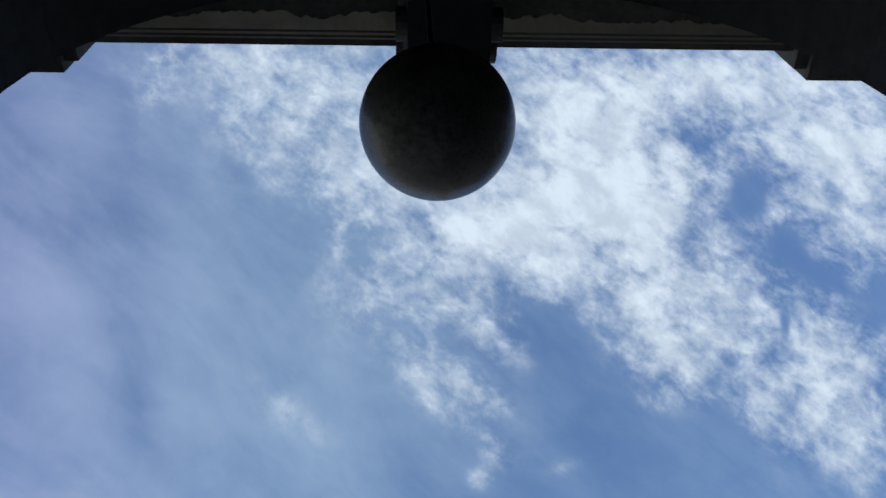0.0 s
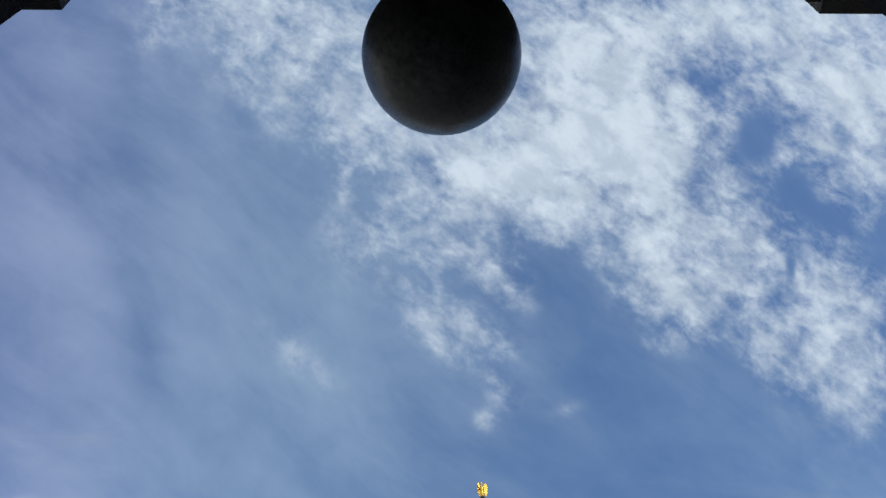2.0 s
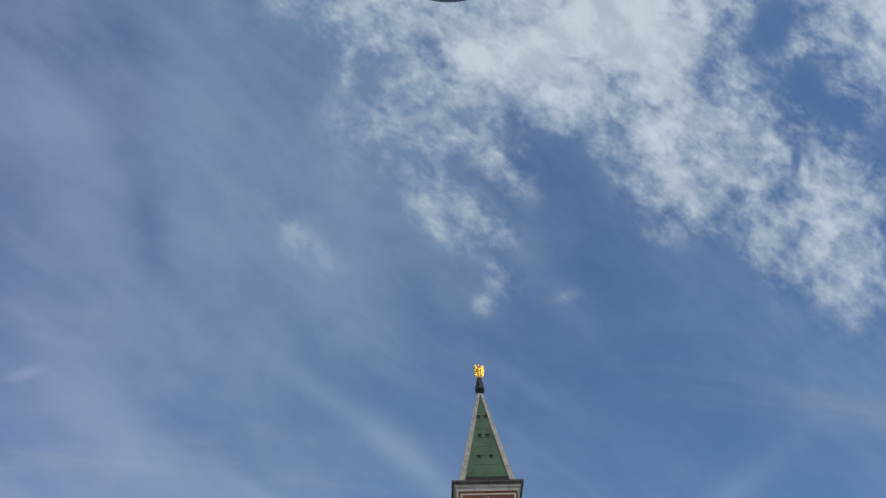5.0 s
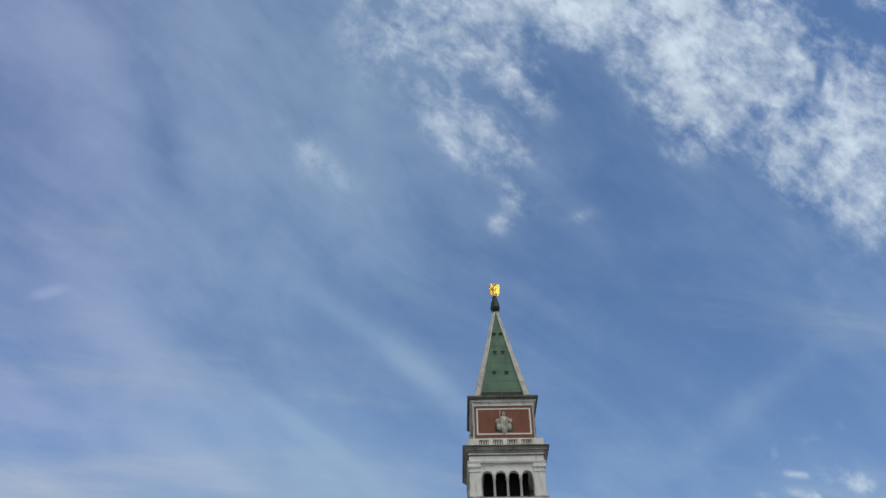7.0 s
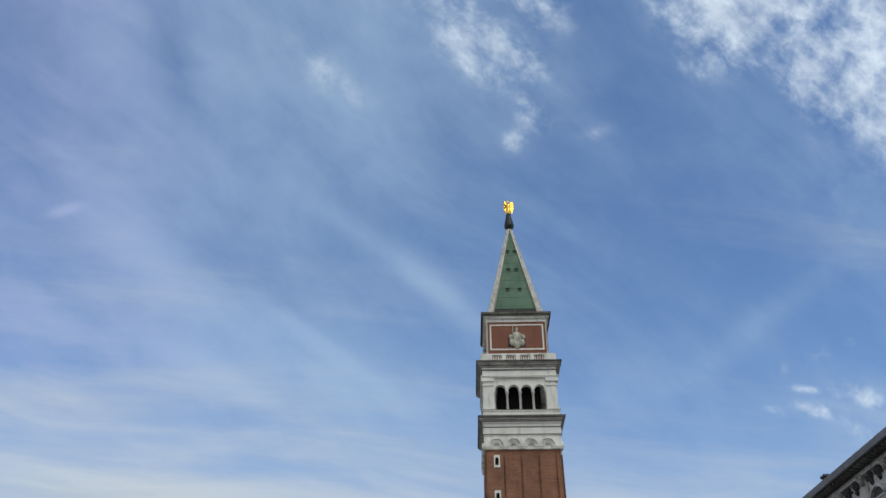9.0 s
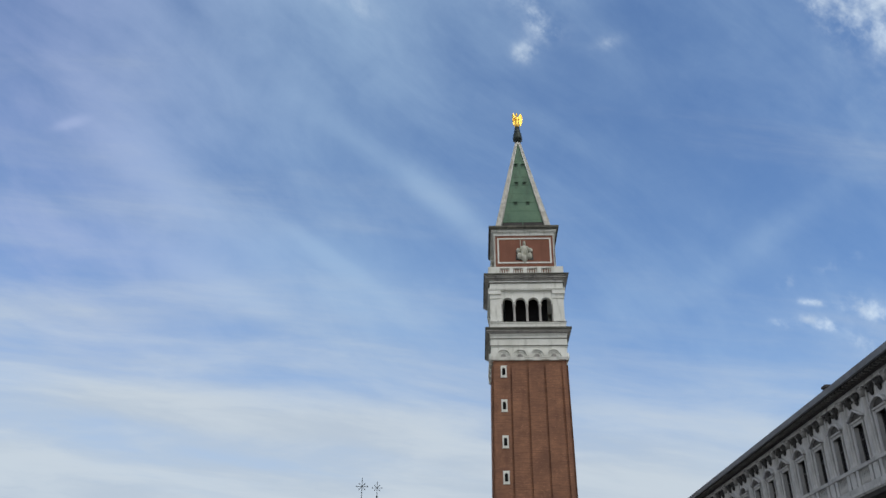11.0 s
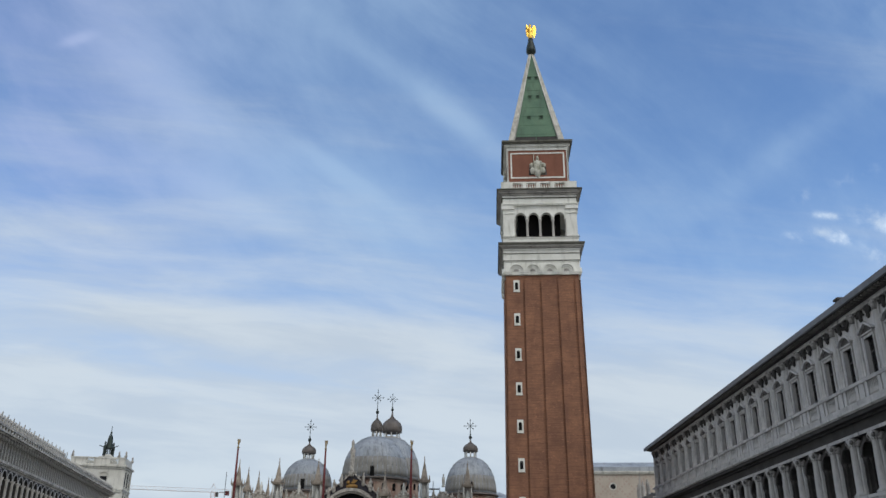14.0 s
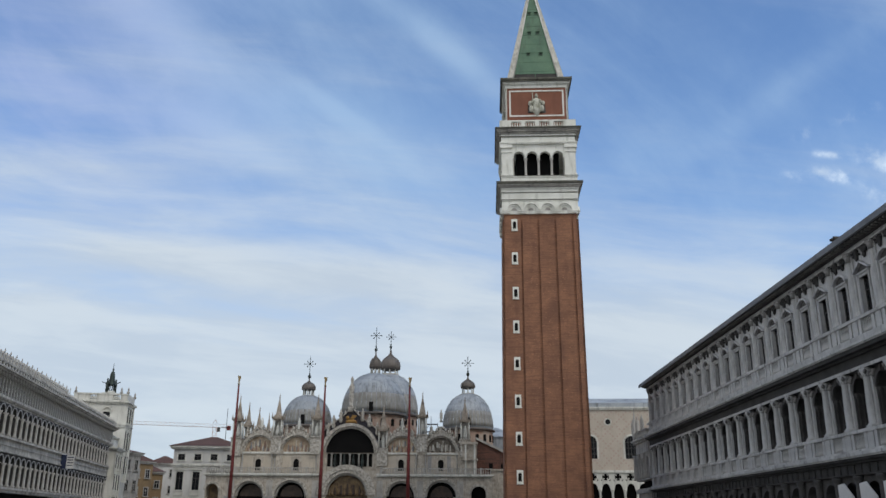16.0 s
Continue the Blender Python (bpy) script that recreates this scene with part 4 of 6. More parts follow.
    meshes["baluster"] = Build().lathe(0, -0.28, [(0.07, 7.05), (0.105, 7.35), (0.05, 7.85), (0.08, 8.25)], 6).mesh("baluster", RANGE_PALE)
    meshes["upper_baluster"] = Build().lathe(0, -0.28, [(0.07, 15.4), (0.105, 15.7), (0.05, 16.2), (0.08, 16.55)], 6).mesh("upper_baluster", RANGE_PALE)
    meshes["balcony_panel"] = mid_bal.mesh("balcony_panel", RANGE_PALE)
    meshes["upper_balcony_panel"] = top_bal.mesh("upper_balcony_panel", RANGE_PALE)
    meshes["pedestal"] = Build().box(-0.48, 0.48, -0.46, 0.5, 7.05, 8.25).mesh("pedestal", RANGE_PALE)
    meshes["ground_column"] = Build().lathe(0, 0.0, [(0.45, 0), (0.45, 0.3), (0.36, 0.4), (0.30, 4.7), (0.42, 4.95), (0.44, 5.2)], 12).mesh("ground_column", STONE_DARK)
    for k in range(count):
        x = first - BAY * k
        for name in ("column", "upper_column", "pedestal", "ground_column", "capital", "upper_capital"):
            part(name, meshes[name], None, rg, at=shift(x))
        if k == count - 1:
            break
        m = shift(x - BAY / 2)
        for name in ("upper_wall", "arch_wall", "arcade_wall", "archivolt", "balcony_back", "upper_balcony_back"):
            part(name, meshes[name], None, rg, at=m)
        if k < 9:
            part("awning", meshes["awning"], None, rg, "white cloth drape", at=m)
        part("festoon", meshes["festoon_%d" % (k % 3)], None, rg, at=m)
        for sx in (-1, 1):
            part("spandrel_carving", meshes["spandrel_carving"], None, rg, at=shift(x - BAY / 2 + sx * 1.18))
            part("balcony_panel", meshes["balcony_panel"], None, rg, at=shift(x - BAY / 2 + sx * 1.065))
            part("upper_balcony_panel", meshes["upper_balcony_panel"], None, rg, at=shift(x - BAY / 2 + sx * 1.065))
            for yy in (0.45, 0.85):
                part("small_column", meshes["small_column"], None, rg, at=shift(x - BAY / 2 + sx * 1.25, yy))
        for j in range(6):
            part("baluster", meshes["baluster"], None, rg, at=shift(x - BAY / 2 - 0.65 + 0.26 * j))
            part("upper_baluster", meshes["upper_baluster"], None, rg, at=shift(x - BAY / 2 - 0.65 + 0.26 * j))
        for j in range(4):
            part("modillion", meshes["modillion"], None, rg, at=shift(x - BAY * (j + 0.5) / 4))
        for j in range(3):
            part("triglyph", meshes["triglyph"], None, rg, at=shift(x - BAY * (j + 0.5) / 3))
        win = part("window", meshes["window_surround"], None, rg, at=m)
        part("pediment", meshes["curved_pediment" if k % 2 else "pointed_pediment"], None, win)
        part("tympanum", meshes["curved_tympanum" if k % 2 else "tympanum"], None, win)
        part("sash", meshes["sash"], None, win)
        part("pane", meshes["pane"], None, win)
        part("blind", meshes["blind"], None, win)
        if k % 3 != 1:
            part("curtain", meshes["curtain"], None, rg, at=m)
    b = Build().box(end, end + 1.4, 0, 2.4, 0, 22.5)
    part("end_pier", b, STONE_GREY, rg)
    b = Build().box(first + 0.4, near, 0.1, 2.4, 0, 22.5)
    part("near_wall", b, STONE_GREY, rg)
    return rg


build_new_range()


# ---- long low range (left of the square) ----
PV_STONE = mat("range_stone", (0.66, 0.64, 0.585), (0.25, 0.24, 0.215), 2.2, 0.85, streak=0.95, third=(0.06, 0.058, 0.053))
NAVY = mat("navy_cloth", (0.02, 0.03, 0.07), (0.015, 0.02, 0.05), 2.0, 0.8)
PV = pose(-31 * math.cos(radians(16.3)), -31 * math.sin(radians(16.3)), 0, 0, 0, 16.3 + 90)


def build_old_range():
    rg = thing("arcaded_range", PV, "long weathered stone range with two storeys of narrow arches", "palace")
    s0, s1, st = 60.0, 157.0, 2.05
    part("core", Build().box(s0, s1, 1.2, 12, 0, 17.0), PV_STONE, rg)
    # a near-black sheet stands for the unlit rooms
    part("rooms", Build().box(s0 + 0.1, s1 - 0.3, 0.9, 1.2, 0, 14.0), UNLIT, rg, "near-black sheet for the unlit rooms behind the arches")
    for name, steps in {
        "lower_string": [(-0.15, 4.3, 4.6), (-0.3, 4.6, 4.85)],
        "middle_wall": [(-0.22, 8.45, 8.6), (0.0, 8.6, 9.2), (-0.12, 9.2, 9.3), (0.0, 9.3, 9.9), (-0.3, 9.9, 10.15)],
        "upper_string": [(0.0, 13.55, 13.75), (-0.18, 13.75, 13.9), (-0.3, 13.9, 14.2)],
        "attic_band": [(0.25, 14.2, 16.2)],
        "cornice": [(-0.1, 16.15, 16.45), (-0.75, 16.45, 16.62), (-1.0, 16.62, 16.8)],
        "parapet": [(-0.2, 16.8, 17.45)],
    }.items():
        # attic band and parapet coloured dark, as shade between the posts
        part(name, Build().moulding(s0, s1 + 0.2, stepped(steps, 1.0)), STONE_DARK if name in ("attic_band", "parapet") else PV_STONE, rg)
    part("end_wall", Build().box(s1 - 0.3, s1, 0.0, 12, 0, 17.0), PV_STONE, rg)
    lo = Build().arched_wall(-st / 2, st / 2, 4.85, 8.45, 0, 7.35, 0.80, 0.0, 0.28, n=10)
    hi = Build().arched_wall(-st / 2, st / 2, 10.15, 13.55, 0, 12.55, 0.80, 0.0, 0.28, n=10)
    cl = []
    for zb, zt in ((4.85, 7.35), (10.15, 12.55)):
        cl.append(Build().lathe(0, -0.05, [(0.28, zb), (0.28, zb + 0.2), (0.19, zb + 0.3), (0.17, zt - 0.4), (0.29, zt - 0.1), (0.31, zt)], 10))
    at = Build().lathe(0, 0.12, [(0.22, 14.2), (0.2, 14.4), (0.2, 15.9), (0.3, 16.15)], 8)
    me = {
        # arch walls near black: the shade on their jambs is in the colour
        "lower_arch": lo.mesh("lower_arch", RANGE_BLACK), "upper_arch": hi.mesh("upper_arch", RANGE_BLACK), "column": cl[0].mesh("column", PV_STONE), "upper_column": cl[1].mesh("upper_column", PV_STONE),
        "archivolt": Build().ring(0, 7.35, 0.82, 0.95, -0.06, 0.02, 10).mesh("archivolt", STONE_GREY), "upper_archivolt": Build().ring(0, 12.55, 0.82, 0.95, -0.06, 0.02, 10).mesh("upper_archivolt", STONE_GREY),
        "attic_post": Build().box(-0.2, 0.2, 0.0, 0.4, 14.2, 16.2).mesh("attic_post", PV_STONE),
        "attic_opening": Build().lathe(0, 0.2, [(0.16, 14.35), (0.34, 14.6), (0.34, 15.7), (0.16, 15.95)], 8, sy=0.3).mesh("attic_opening", UNLIT),
        "merlon": Build().prism([(-0.28, 17.66), (0.28, 17.66), (0.24, 18.05), (0.36, 18.2), (0.2, 18.45), (0.0, 18.52), (-0.2, 18.45), (-0.36, 18.2), (-0.24, 18.05)], -0.35, -0.1).mesh("merlon", PV_STONE),
        "spike": Build().lathe(0, -0.22, [(0.07, 18.1), (0.05, 18.55), (0.09, 18.65), (0.02, 18.9)], 6).mesh("spike", PV_STONE),
        "baluster": Build().lathe(0, -0.25, [(0.12, 17.7), (0.14, 17.85), (0.06, 18.1)], 6).mesh("baluster", PV_STONE),
        "parapet_rail": Build().moulding(0, s1 - s0, [(0.1, 17.45), (-0.42, 17.45), (-0.42, 17.66), (0.1, 17.66)]).mesh("parapet_rail", PV_STONE), "parapet_post": Build().box(-0.24, 0.24, -0.36, 0, 16.8, 17.45).mesh("parapet_post", PV_STONE),
        "bracket": Build().box(-0.12, 0.12, -0.65, 0, 16.1, 16.45).mesh("bracket", PV_STONE),
    }
    part("parapet_rail", me["parapet_rail"], None, rg, at=shift(s0))
    n = int((s1 - s0 - 0.6) / st)
    for k in range(n):
        x = s1 - 0.4 - st * (k + 0.5)
        for name in ("lower_arch", "upper_arch", "archivolt", "upper_archivolt"):
            part(name, me[name], None, rg, at=shift(x))
        for dx in (-st / 4, st / 4):
            part("attic_opening", me["attic_opening"], None, rg, at=shift(x + dx))
            part("bracket", me["bracket"], None, rg, at=shift(x + dx))
        for dx in (0, st / 2):
            part("parapet_post", me["parapet_post"], None, rg, at=shift(x + dx))
            part("attic_post", me["attic_post"], None, rg, at=shift(x + dx))
        if x < 123:
            part("spike", me["spike"], None, rg, at=shift(x + st / 2))
        part("column", me["column"], None, rg, at=shift(x + st / 2))
        part("upper_column", me["upper_column"], None, rg, at=shift(x + st / 2))
        for dx in (-st / 4, st / 4):
            part("merlon" if x + dx < 123 else "baluster", me["merlon" if x + dx < 123 else "baluster"], None, rg, at=shift(x + dx))
    part("roof", Build().add([(s0, -0.3, 17.0), (s1, -0.3, 17.0), (s1 - 4, 6, 18.2), (s0, 6, 18.2), (s1, 12, 17.0), (s0, 12, 17.0)],
                             [(0, 1, 2, 3), (1, 4, 2), (3, 2, 4, 5), (0, 5, 4, 1), (0, 3, 5)]), TILE, rg)
    banner = part("banner", Build().box(125.0, 125.1, -1.75, -0.75, 8.1, 9.9), STUCCO_WHITE, rg, "white hanging banner")
    part("banner_panel", Build().box(124.98, 125.12, -0.75, -0.05, 8.1, 9.9), NAVY, banner, "dark blue banner side")
    for k in range(4):
        part("text_bar", Build().box(124.975, 125.0, -1.65 + 0.05 * (k % 2), -0.85, 9.55 - 0.36 * k, 9.67 - 0.36 * k), NAVY, banner)
    return rg


build_old_range()


# ---- basilica ----
BAS = pose(-34, 150, 0, 0, 0, 5.5)


def build_basilica():
    ba = thing("basilica", BAS, "ornate pale marble basilica with arches, pinnacles and lead domes", "church")
    ORNATE = mat("gilt_mosaic", (0.27, 0.18, 0.085), (0.08, 0.055, 0.04), 4.0, 0.6, streak=0.0, fine=3.0, third=(0.1, 0.1, 0.12))
    BLUE = mat("dark_blue_field", (0.03, 0.03, 0.045), (0.04, 0.032, 0.03), 1.0, 0.7)
    OLD_GOLD = mat("old_gilding", (0.38, 0.22, 0.06), (0.22, 0.12, 0.04), 2.0, 0.5, 0.4)
    # lower storey with its portals
    cx = 0.55
    portals = [(-16.6, 2.55, 5.6), (-9.35, 2.8, 5.55), (cx, 3.75, 5.9), (10.2, 2.6, 5.7), (17.3, 2.9, 5.6), (23.85, 1.3, 6.2), (-23.2, 1.1, 6.6)]
    spans = [(-20.2, -13.1), (-13.1, -5.6), (-5.6, 7.3), (7.3, 13.5), (13.5, 20.8), (20.8, 26.2), (-24.5, -20.2)]
    for (c, r, zs), (x0, x1) in zip(portals, spans):
        top = 9.2 if r < 3 else 9.95
        part("portal_wall", Build().arched_wall(x0, x1, 0, top, c, zs, r, 0.0, 1.6, n=18), MARBLE, ba)
        part("portal_arch", Build().ring(c, zs, r, r + 0.42, -0.28, 0.2, 18), CARVED, ba, "carved pale stone arch")
        if r > 2:
            part("inner_arch", Build().ring(c, zs, r - 0.35, r - 0.002, 0.35, 0.8, 18), STONE_OLD, ba)
        ins = part("portal_niche", Build().box(c - r - 0.2, c + r + 0.2, 1.6, 1.9, 0, top), UNLIT if r < 3 and r > 1.2 else ORNATE, ba)
    rnd = random.Random(11)
    for k in range(11):
        dx = -2.75 + 0.55 * k
        zt = 5.9 + math.sqrt(max(10.0 - dx * dx, 0.2)) * rnd.uniform(0.4, 0.8)
        fig = Build().lathe(cx + dx, 1.2, [(0.2, 5.9), (0.27, 6.3), (0.16, zt - 0.4), (0.2, zt - 0.22), (0.04, zt)], 7, sy=0.5)
        part("portal_figure", fig, mat_dark_mosaic if k % 2 else ORNATE, ba)
    part("central_mosaic", Build().prism([(cx + 3.3 * math.cos(math.pi * k / 12), 5.9 + 3.3 * math.sin(math.pi * k / 12)) for k in range(13)], 1.2, 1.4), ORNATE, ba, "gilded mosaic over the main portal")
    for c in (-13.1, 6.4, 13.5, 20.6, -5.0, -19.9):
        part("pier_panel", Build().box(c - 0.55, c + 0.55, -0.09, 0.1, 5.6, 8.3).box(c - 0.4, c + 0.4, -0.14, 0.1, 5.9, 8.0), STONE_OLD, ba)
    shaft = Build().lathe(0, 0, [(0.24, 0.0), (0.24, 0.4), (0.17, 0.5), (0.16, 4.9), (0.26, 5.4), (0.27, 5.6)], 8).mesh("portal_column", SLABS[0])
    for c in (-13.1, 6.2, 13.5, 20.4, -4.6, -20.0):
        for dx in (-0.75, -0.25, 0.25, 0.75):
            part("portal_column", shaft, None, ba, at=shift(c + dx, -0.35))
    # mosaics inside the side portals, their shade put into the colour
    for c in (-16.6, -9.35, 10.2, 17.3):
        part("portal_mosaic", Build().prism([(c + 2.0 * math.cos(math.pi * k / 10), 5.6 + 2.0 * math.sin(math.pi * k / 10)) for k in range(11)], 1.35, 1.55), mat_dark_mosaic, ba)
    part("terrace_cornice", Build().box(-24.8, -3.9, -0.55, 1.6, 9.2, 9.5).box(-24.6, -3.9, -0.35, 1.6, 9.0, 9.2).box(5.8, 26.5, -0.55, 1.6, 9.2, 9.5).box(5.8, 26.3, -0.35, 1.6, 9.0, 9.2), STONE, ba)
    part("terrace", Build().box(-24.5, 26.2, 1.6, 8, 9.0, 9.45), MARBLE, ba)
    part("main_arch", Build().ring(cx, 5.9, 4.3, 5.15, -0.45, 0.5, 24).ring(cx, 5.9, 3.8, 4.28, -0.25, 0.5, 24), CARVED, ba, "carved main portal arch")
    # balustrade
    rail = Build()
    for x0, x1 in ((-24.6, -4.6), (6.4, 26.3)):
        rail.box(x0, x1, -0.45, -0.2, 10.35, 10.5)
    part("terrace_rail", rail, STONE_OLD, ba)
    bm = Build().lathe(0, -0.32, [(0.09, 9.5), (0.12, 9.8), (0.06, 10.15), (0.1, 10.35)], 6).mesh("terrace_baluster", STONE_OLD)
    bp = Build().box(-0.18, 0.18, -0.5, -0.15, 9.5, 10.6).mesh("terrace_post", STONE_OLD)
    for x0, x1 in ((-24.5, -4.6), (6.4, 26.3)):
        n = int((x1 - x0) / 0.42)
        for k in range(n):
            part("terrace_post" if k % 6 == 0 else "terrace_baluster", bp if k % 6 == 0 else bm, None, ba, at=shift(x0 + 0.2 + 0.42 * k))
    # upper storey: four lunettes and the great window
    YU = 3.0
    upper = [(-16.05, -19.8, -12.7), (-9.15, -12.7, -4.6), (9.9, 5.9, 13.5), (17.1, 13.5, 20.9)]
    for i, (c, x0, x1) in enumerate(upper):
        part("upper_wall", Build().box(x0, x1, YU, YU + 1.0, 9.4, 13.5), PLAIN_MARBLE, ba)
        part("lunette", Build().prism([(c + 2.8 * math.cos(math.pi * k / 14), 13.5 + 2.8 * math.sin(math.pi * k / 14)) for k in range(15)], YU + 0.4, YU + 0.6), FIELD if i != 3 else SHADED, ba, "lunette with figures in mosaic")
        part("lunette_arch", Build().ring(c, 13.5, 2.92, 3.3, YU - 0.35, YU + 0.3, 20).ring(c, 13.5, 2.66, 2.9, YU + 0.0, YU + 0.5, 20), CARVED, ba)
        rnd = random.Random(i + 3)
        for j, tone in enumerate((mat_mosaic_red, mat_mosaic_pale, mat_mosaic_blue)):
            for k in range(6):
                dx = -2.1 + 0.25 * (3 * k + j) + rnd.uniform(-0.08, 0.08)
                zt = 13.5 + math.sqrt(max(6.2 - dx * dx, 0.3)) * rnd.uniform(0.3, 0.92)
                zf = max(13.5, zt - rnd.uniform(0.9, 1.5))
                w = rnd.uniform(0.12, 0.26)
                fig = Build().lathe(c + dx, YU + 0.38, [(w * 0.8, zf), (w, zf + (zt - zf) * 0.3), (w * 0.6, zt - 0.3), (w * 0.7, zt - 0.16), (0.03, zt)], 6, sy=0.4)
                part("mosaic_figure", fig, tone if i != 3 else (STONE, CARVED, SHADED)[j], ba)
        part("lunette_sill", Build().box(x0, x1, YU - 0.25, YU + 0.2, 13.1, 13.4), STONE, ba)
        win = part("upper_window", Build().arched_wall(c - 0.95, c + 0.95, 9.9, 12.9, c + 0.0, 11.7, 0.5, YU - 0.12, YU + 0.1, sill=10.2, n=8), MARBLE, ba)
        part("window_opening", Build().prism([(c - 0.5, 10.2), (c + 0.5, 10.2)] + [(c + 0.5 * math.cos(math.pi * k / 8), 11.7 + 0.5 * math.sin(math.pi * k / 8)) for k in range(9)], YU - 0.04, YU - 0.015), UNLIT, win)
        for s in (x0 + 0.35, x0 + 0.85, x1 - 0.35, x1 - 0.85):
            part("shaft_column", Build().lathe(s, YU - 0.2, [(0.2, 9.5), (0.2, 9.75), (0.15, 9.85), (0.14, 12.6), (0.22, 13.0), (0.24, 13.1)], 8), STONE_OLD, ba)
        # leafy ogee crest
        pts = []
        for w, z in ((3.45, 14.2), (3.25, 15.2), (2.75, 16.1), (2.0, 16.75), (1.25, 17.1), (0.7, 17.45), (0.3, 17.85), (0.04, 18.3)):
            pts.append((w, z))
        crest = Build().prism([(c + w, z) for w, z in pts] + [(c - w, z) for w, z in reversed(pts)], YU + 0.62, YU + 1.0)
        crest_part = part("ogee_crest", crest, CARVED, ba, "ogee gable with carved foliage")
        leaf = Build()
        for w, z in pts[1:-1]:
            for sx in (-1, 1):
                leaf.lathe(c + sx * (w + 0.12), YU + 0.6, [(0.05, z - 0.25), (0.27, z - 0.02), (0.2, z + 0.25), (0.04, z + 0.5)], 7)
        part("foliage", leaf, CARVED, crest_part)
        top = 21.3 if i == 3 else 19.7
        st = Build().lathe(c, YU + 0.8, [(0.3, top - 2.3), (0.32, top - 2.05), (0.2, top - 1.95), (0.3, top - 1.5), (0.26, top - 0.85), (0.3, top - 0.6), (0.1, top - 0.45), (0.15, top - 0.25), (0.12, top - 0.1), (0.03, top)], 9)
        part("statue", st, STONE, ba)
    # great central window
    part("great_wall", Build().box(-4.6, cx - 4.1, YU, YU + 1.2, 9.4, 13.3).box(cx + 4.1, 5.9, YU, YU + 1.2, 9.4, 13.3).box(cx - 4.1, cx + 4.1, YU, YU + 1.2, 9.4, 10.9), MARBLE, ba)
    part("great_window", Build().prism([(cx - 4.2, 10.8), (cx + 4.2, 10.8)] + [(cx + 4.5 * math.cos(math.pi * k / 20), 13.3 + 4.5 * math.sin(math.pi * k / 20)) for k in range(21)], YU + 0.38, YU + 0.41), UNLIT, ba, "great dark arched window")
    part("great_arch", Build().ring(cx, 13.3, 4.38, 4.72, YU - 0.2, YU + 0.4, 28).ring(cx, 13.3, 4.74, 5.3, YU - 0.65, YU + 0.4, 28), CARVED, ba, "broad carved arch")
    for k in range(5):
        x = cx - 3.3 + 1.65 * k
        part("window_column", Build().lathe(x, YU + 0.1, [(0.25, 10.9), (0.16, 11.1), (0.15, 12.9), (0.26, 13.2)], 8), STONE_OLD, ba)
    mull = Build().box(cx - 4.3, cx + 4.3, YU - 0.05, YU + 0.25, 13.2, 13.34)
    part("transom", mull, SHADED, ba)
    for k in range(4):
        x = cx - 2.5 + 1.65 * k
        h = Build()
        h.lathe(x, YU - 1.2, [(0.15, 10.9), (0.42, 11.1), (0.45, 11.6), (0.3, 12.1), (0.2, 12.6), (0.24, 12.9), (0.1, 13.15)], 9, sx=0.6, sy=1.6)
        h.box(x - 0.12, x + 0.12, YU - 1.9, YU - 1.6, 9.9, 11.3)
        part("horse_statue", h, BRONZE, ba)
        part("plinth", Build().box(x - 0.35, x + 0.35, YU - 2.0, YU - 0.4, 9.4, 9.9), STONE, ba)
    pts = []
    for w, z in ((5.7, 15.6), (5.45, 16.5), (5.0, 17.3), (4.4, 17.9), (3.6, 18.5), (2.7, 19.1), (1.8, 19.8), (1.0, 20.5), (0.42, 21.2), (0.05, 21.9)):
        pts.append((w, z))
    gable = [(cx + w, z) for w, z in pts] + [(cx - w, z) for w, z in reversed(pts)] 
    part("gable_field", Build().prism(gable, YU + 0.42, YU + 0.9), BLUE, ba, "dark blue ogee gable")
    edge = Build()
    for sx in (-1, 1):
        edge.tube([(cx + sx * w, YU + 0.1, z) for w, z in pts], 0.11)
    for w, z in pts[1:-1]:
        for sx in (-1, 1):
            edge.lathe(cx + sx * (w + 0.2), YU + 0.2, [(0.04, z - 0.1), (0.17, z + 0.05), (0.13, z + 0.25), (0.03, z + 0.5)], 7)
    part("gable_foliage", edge, CARVED, ba)
    lion = Build().lathe(cx, YU + 0.2, [(0.2, 18.75), (0.7, 18.7), (0.75, 19.1), (0.3, 19.35)], 10, sx=1.4, sy=0.4)
    lion.lathe(cx - 0.7, YU + 0.2, [(0.1, 19.3), (0.34, 19.5), (0.32, 19.8), (0.1, 20.0)], 9)
    lion.prism([(cx - 0.2, 19.5), (cx + 0.4, 19.4), (cx + 1.0, 20.0), (cx + 0.2, 20.2)], YU + 0.1, YU + 0.25)
    for dx in (-0.9, -0.3, 0.4, 0.9):
        lion.box(cx + dx - 0.1, cx + dx + 0.1, YU + 0.1, YU + 0.3, 18.65, 19.0)
    part("gilded_lion", lion, OLD_GOLD, ba, "gilded beast on the gable")
    part("gable_statue", Build().lathe(cx - 0.15, YU + 0.3, [(0.4, 20.7), (0.42, 21.4), (0.3, 21.6), (0.42, 22.6), (0.4, 24.2), (0.52, 25.4), (0.2, 26.1), (0.3, 26.5), (0.26, 26.95), (0.05, 27.3)], 10), CARVED, ba)
    for c, z in ((-3.5, 20.2), (-2.1, 21.2), (2.2, 21.4), (3.6, 20.4), (-4.5, 18.8), (5.2, 18.9)):
        part("small_statue", Build().lathe(cx + c * 0.93, YU + 0.2, [(0.25, z - 2.4), (0.34, z - 2.0), (0.28, z - 1.0), (0.34, z - 0.7), (0.13, z - 0.45), (0.17, z - 0.2), (0.03, z)], 8), CARVED, ba)
    # pinnacles
    def pinnacle(x, y, base, tip, w=0.88):
        base = tip - 7.4
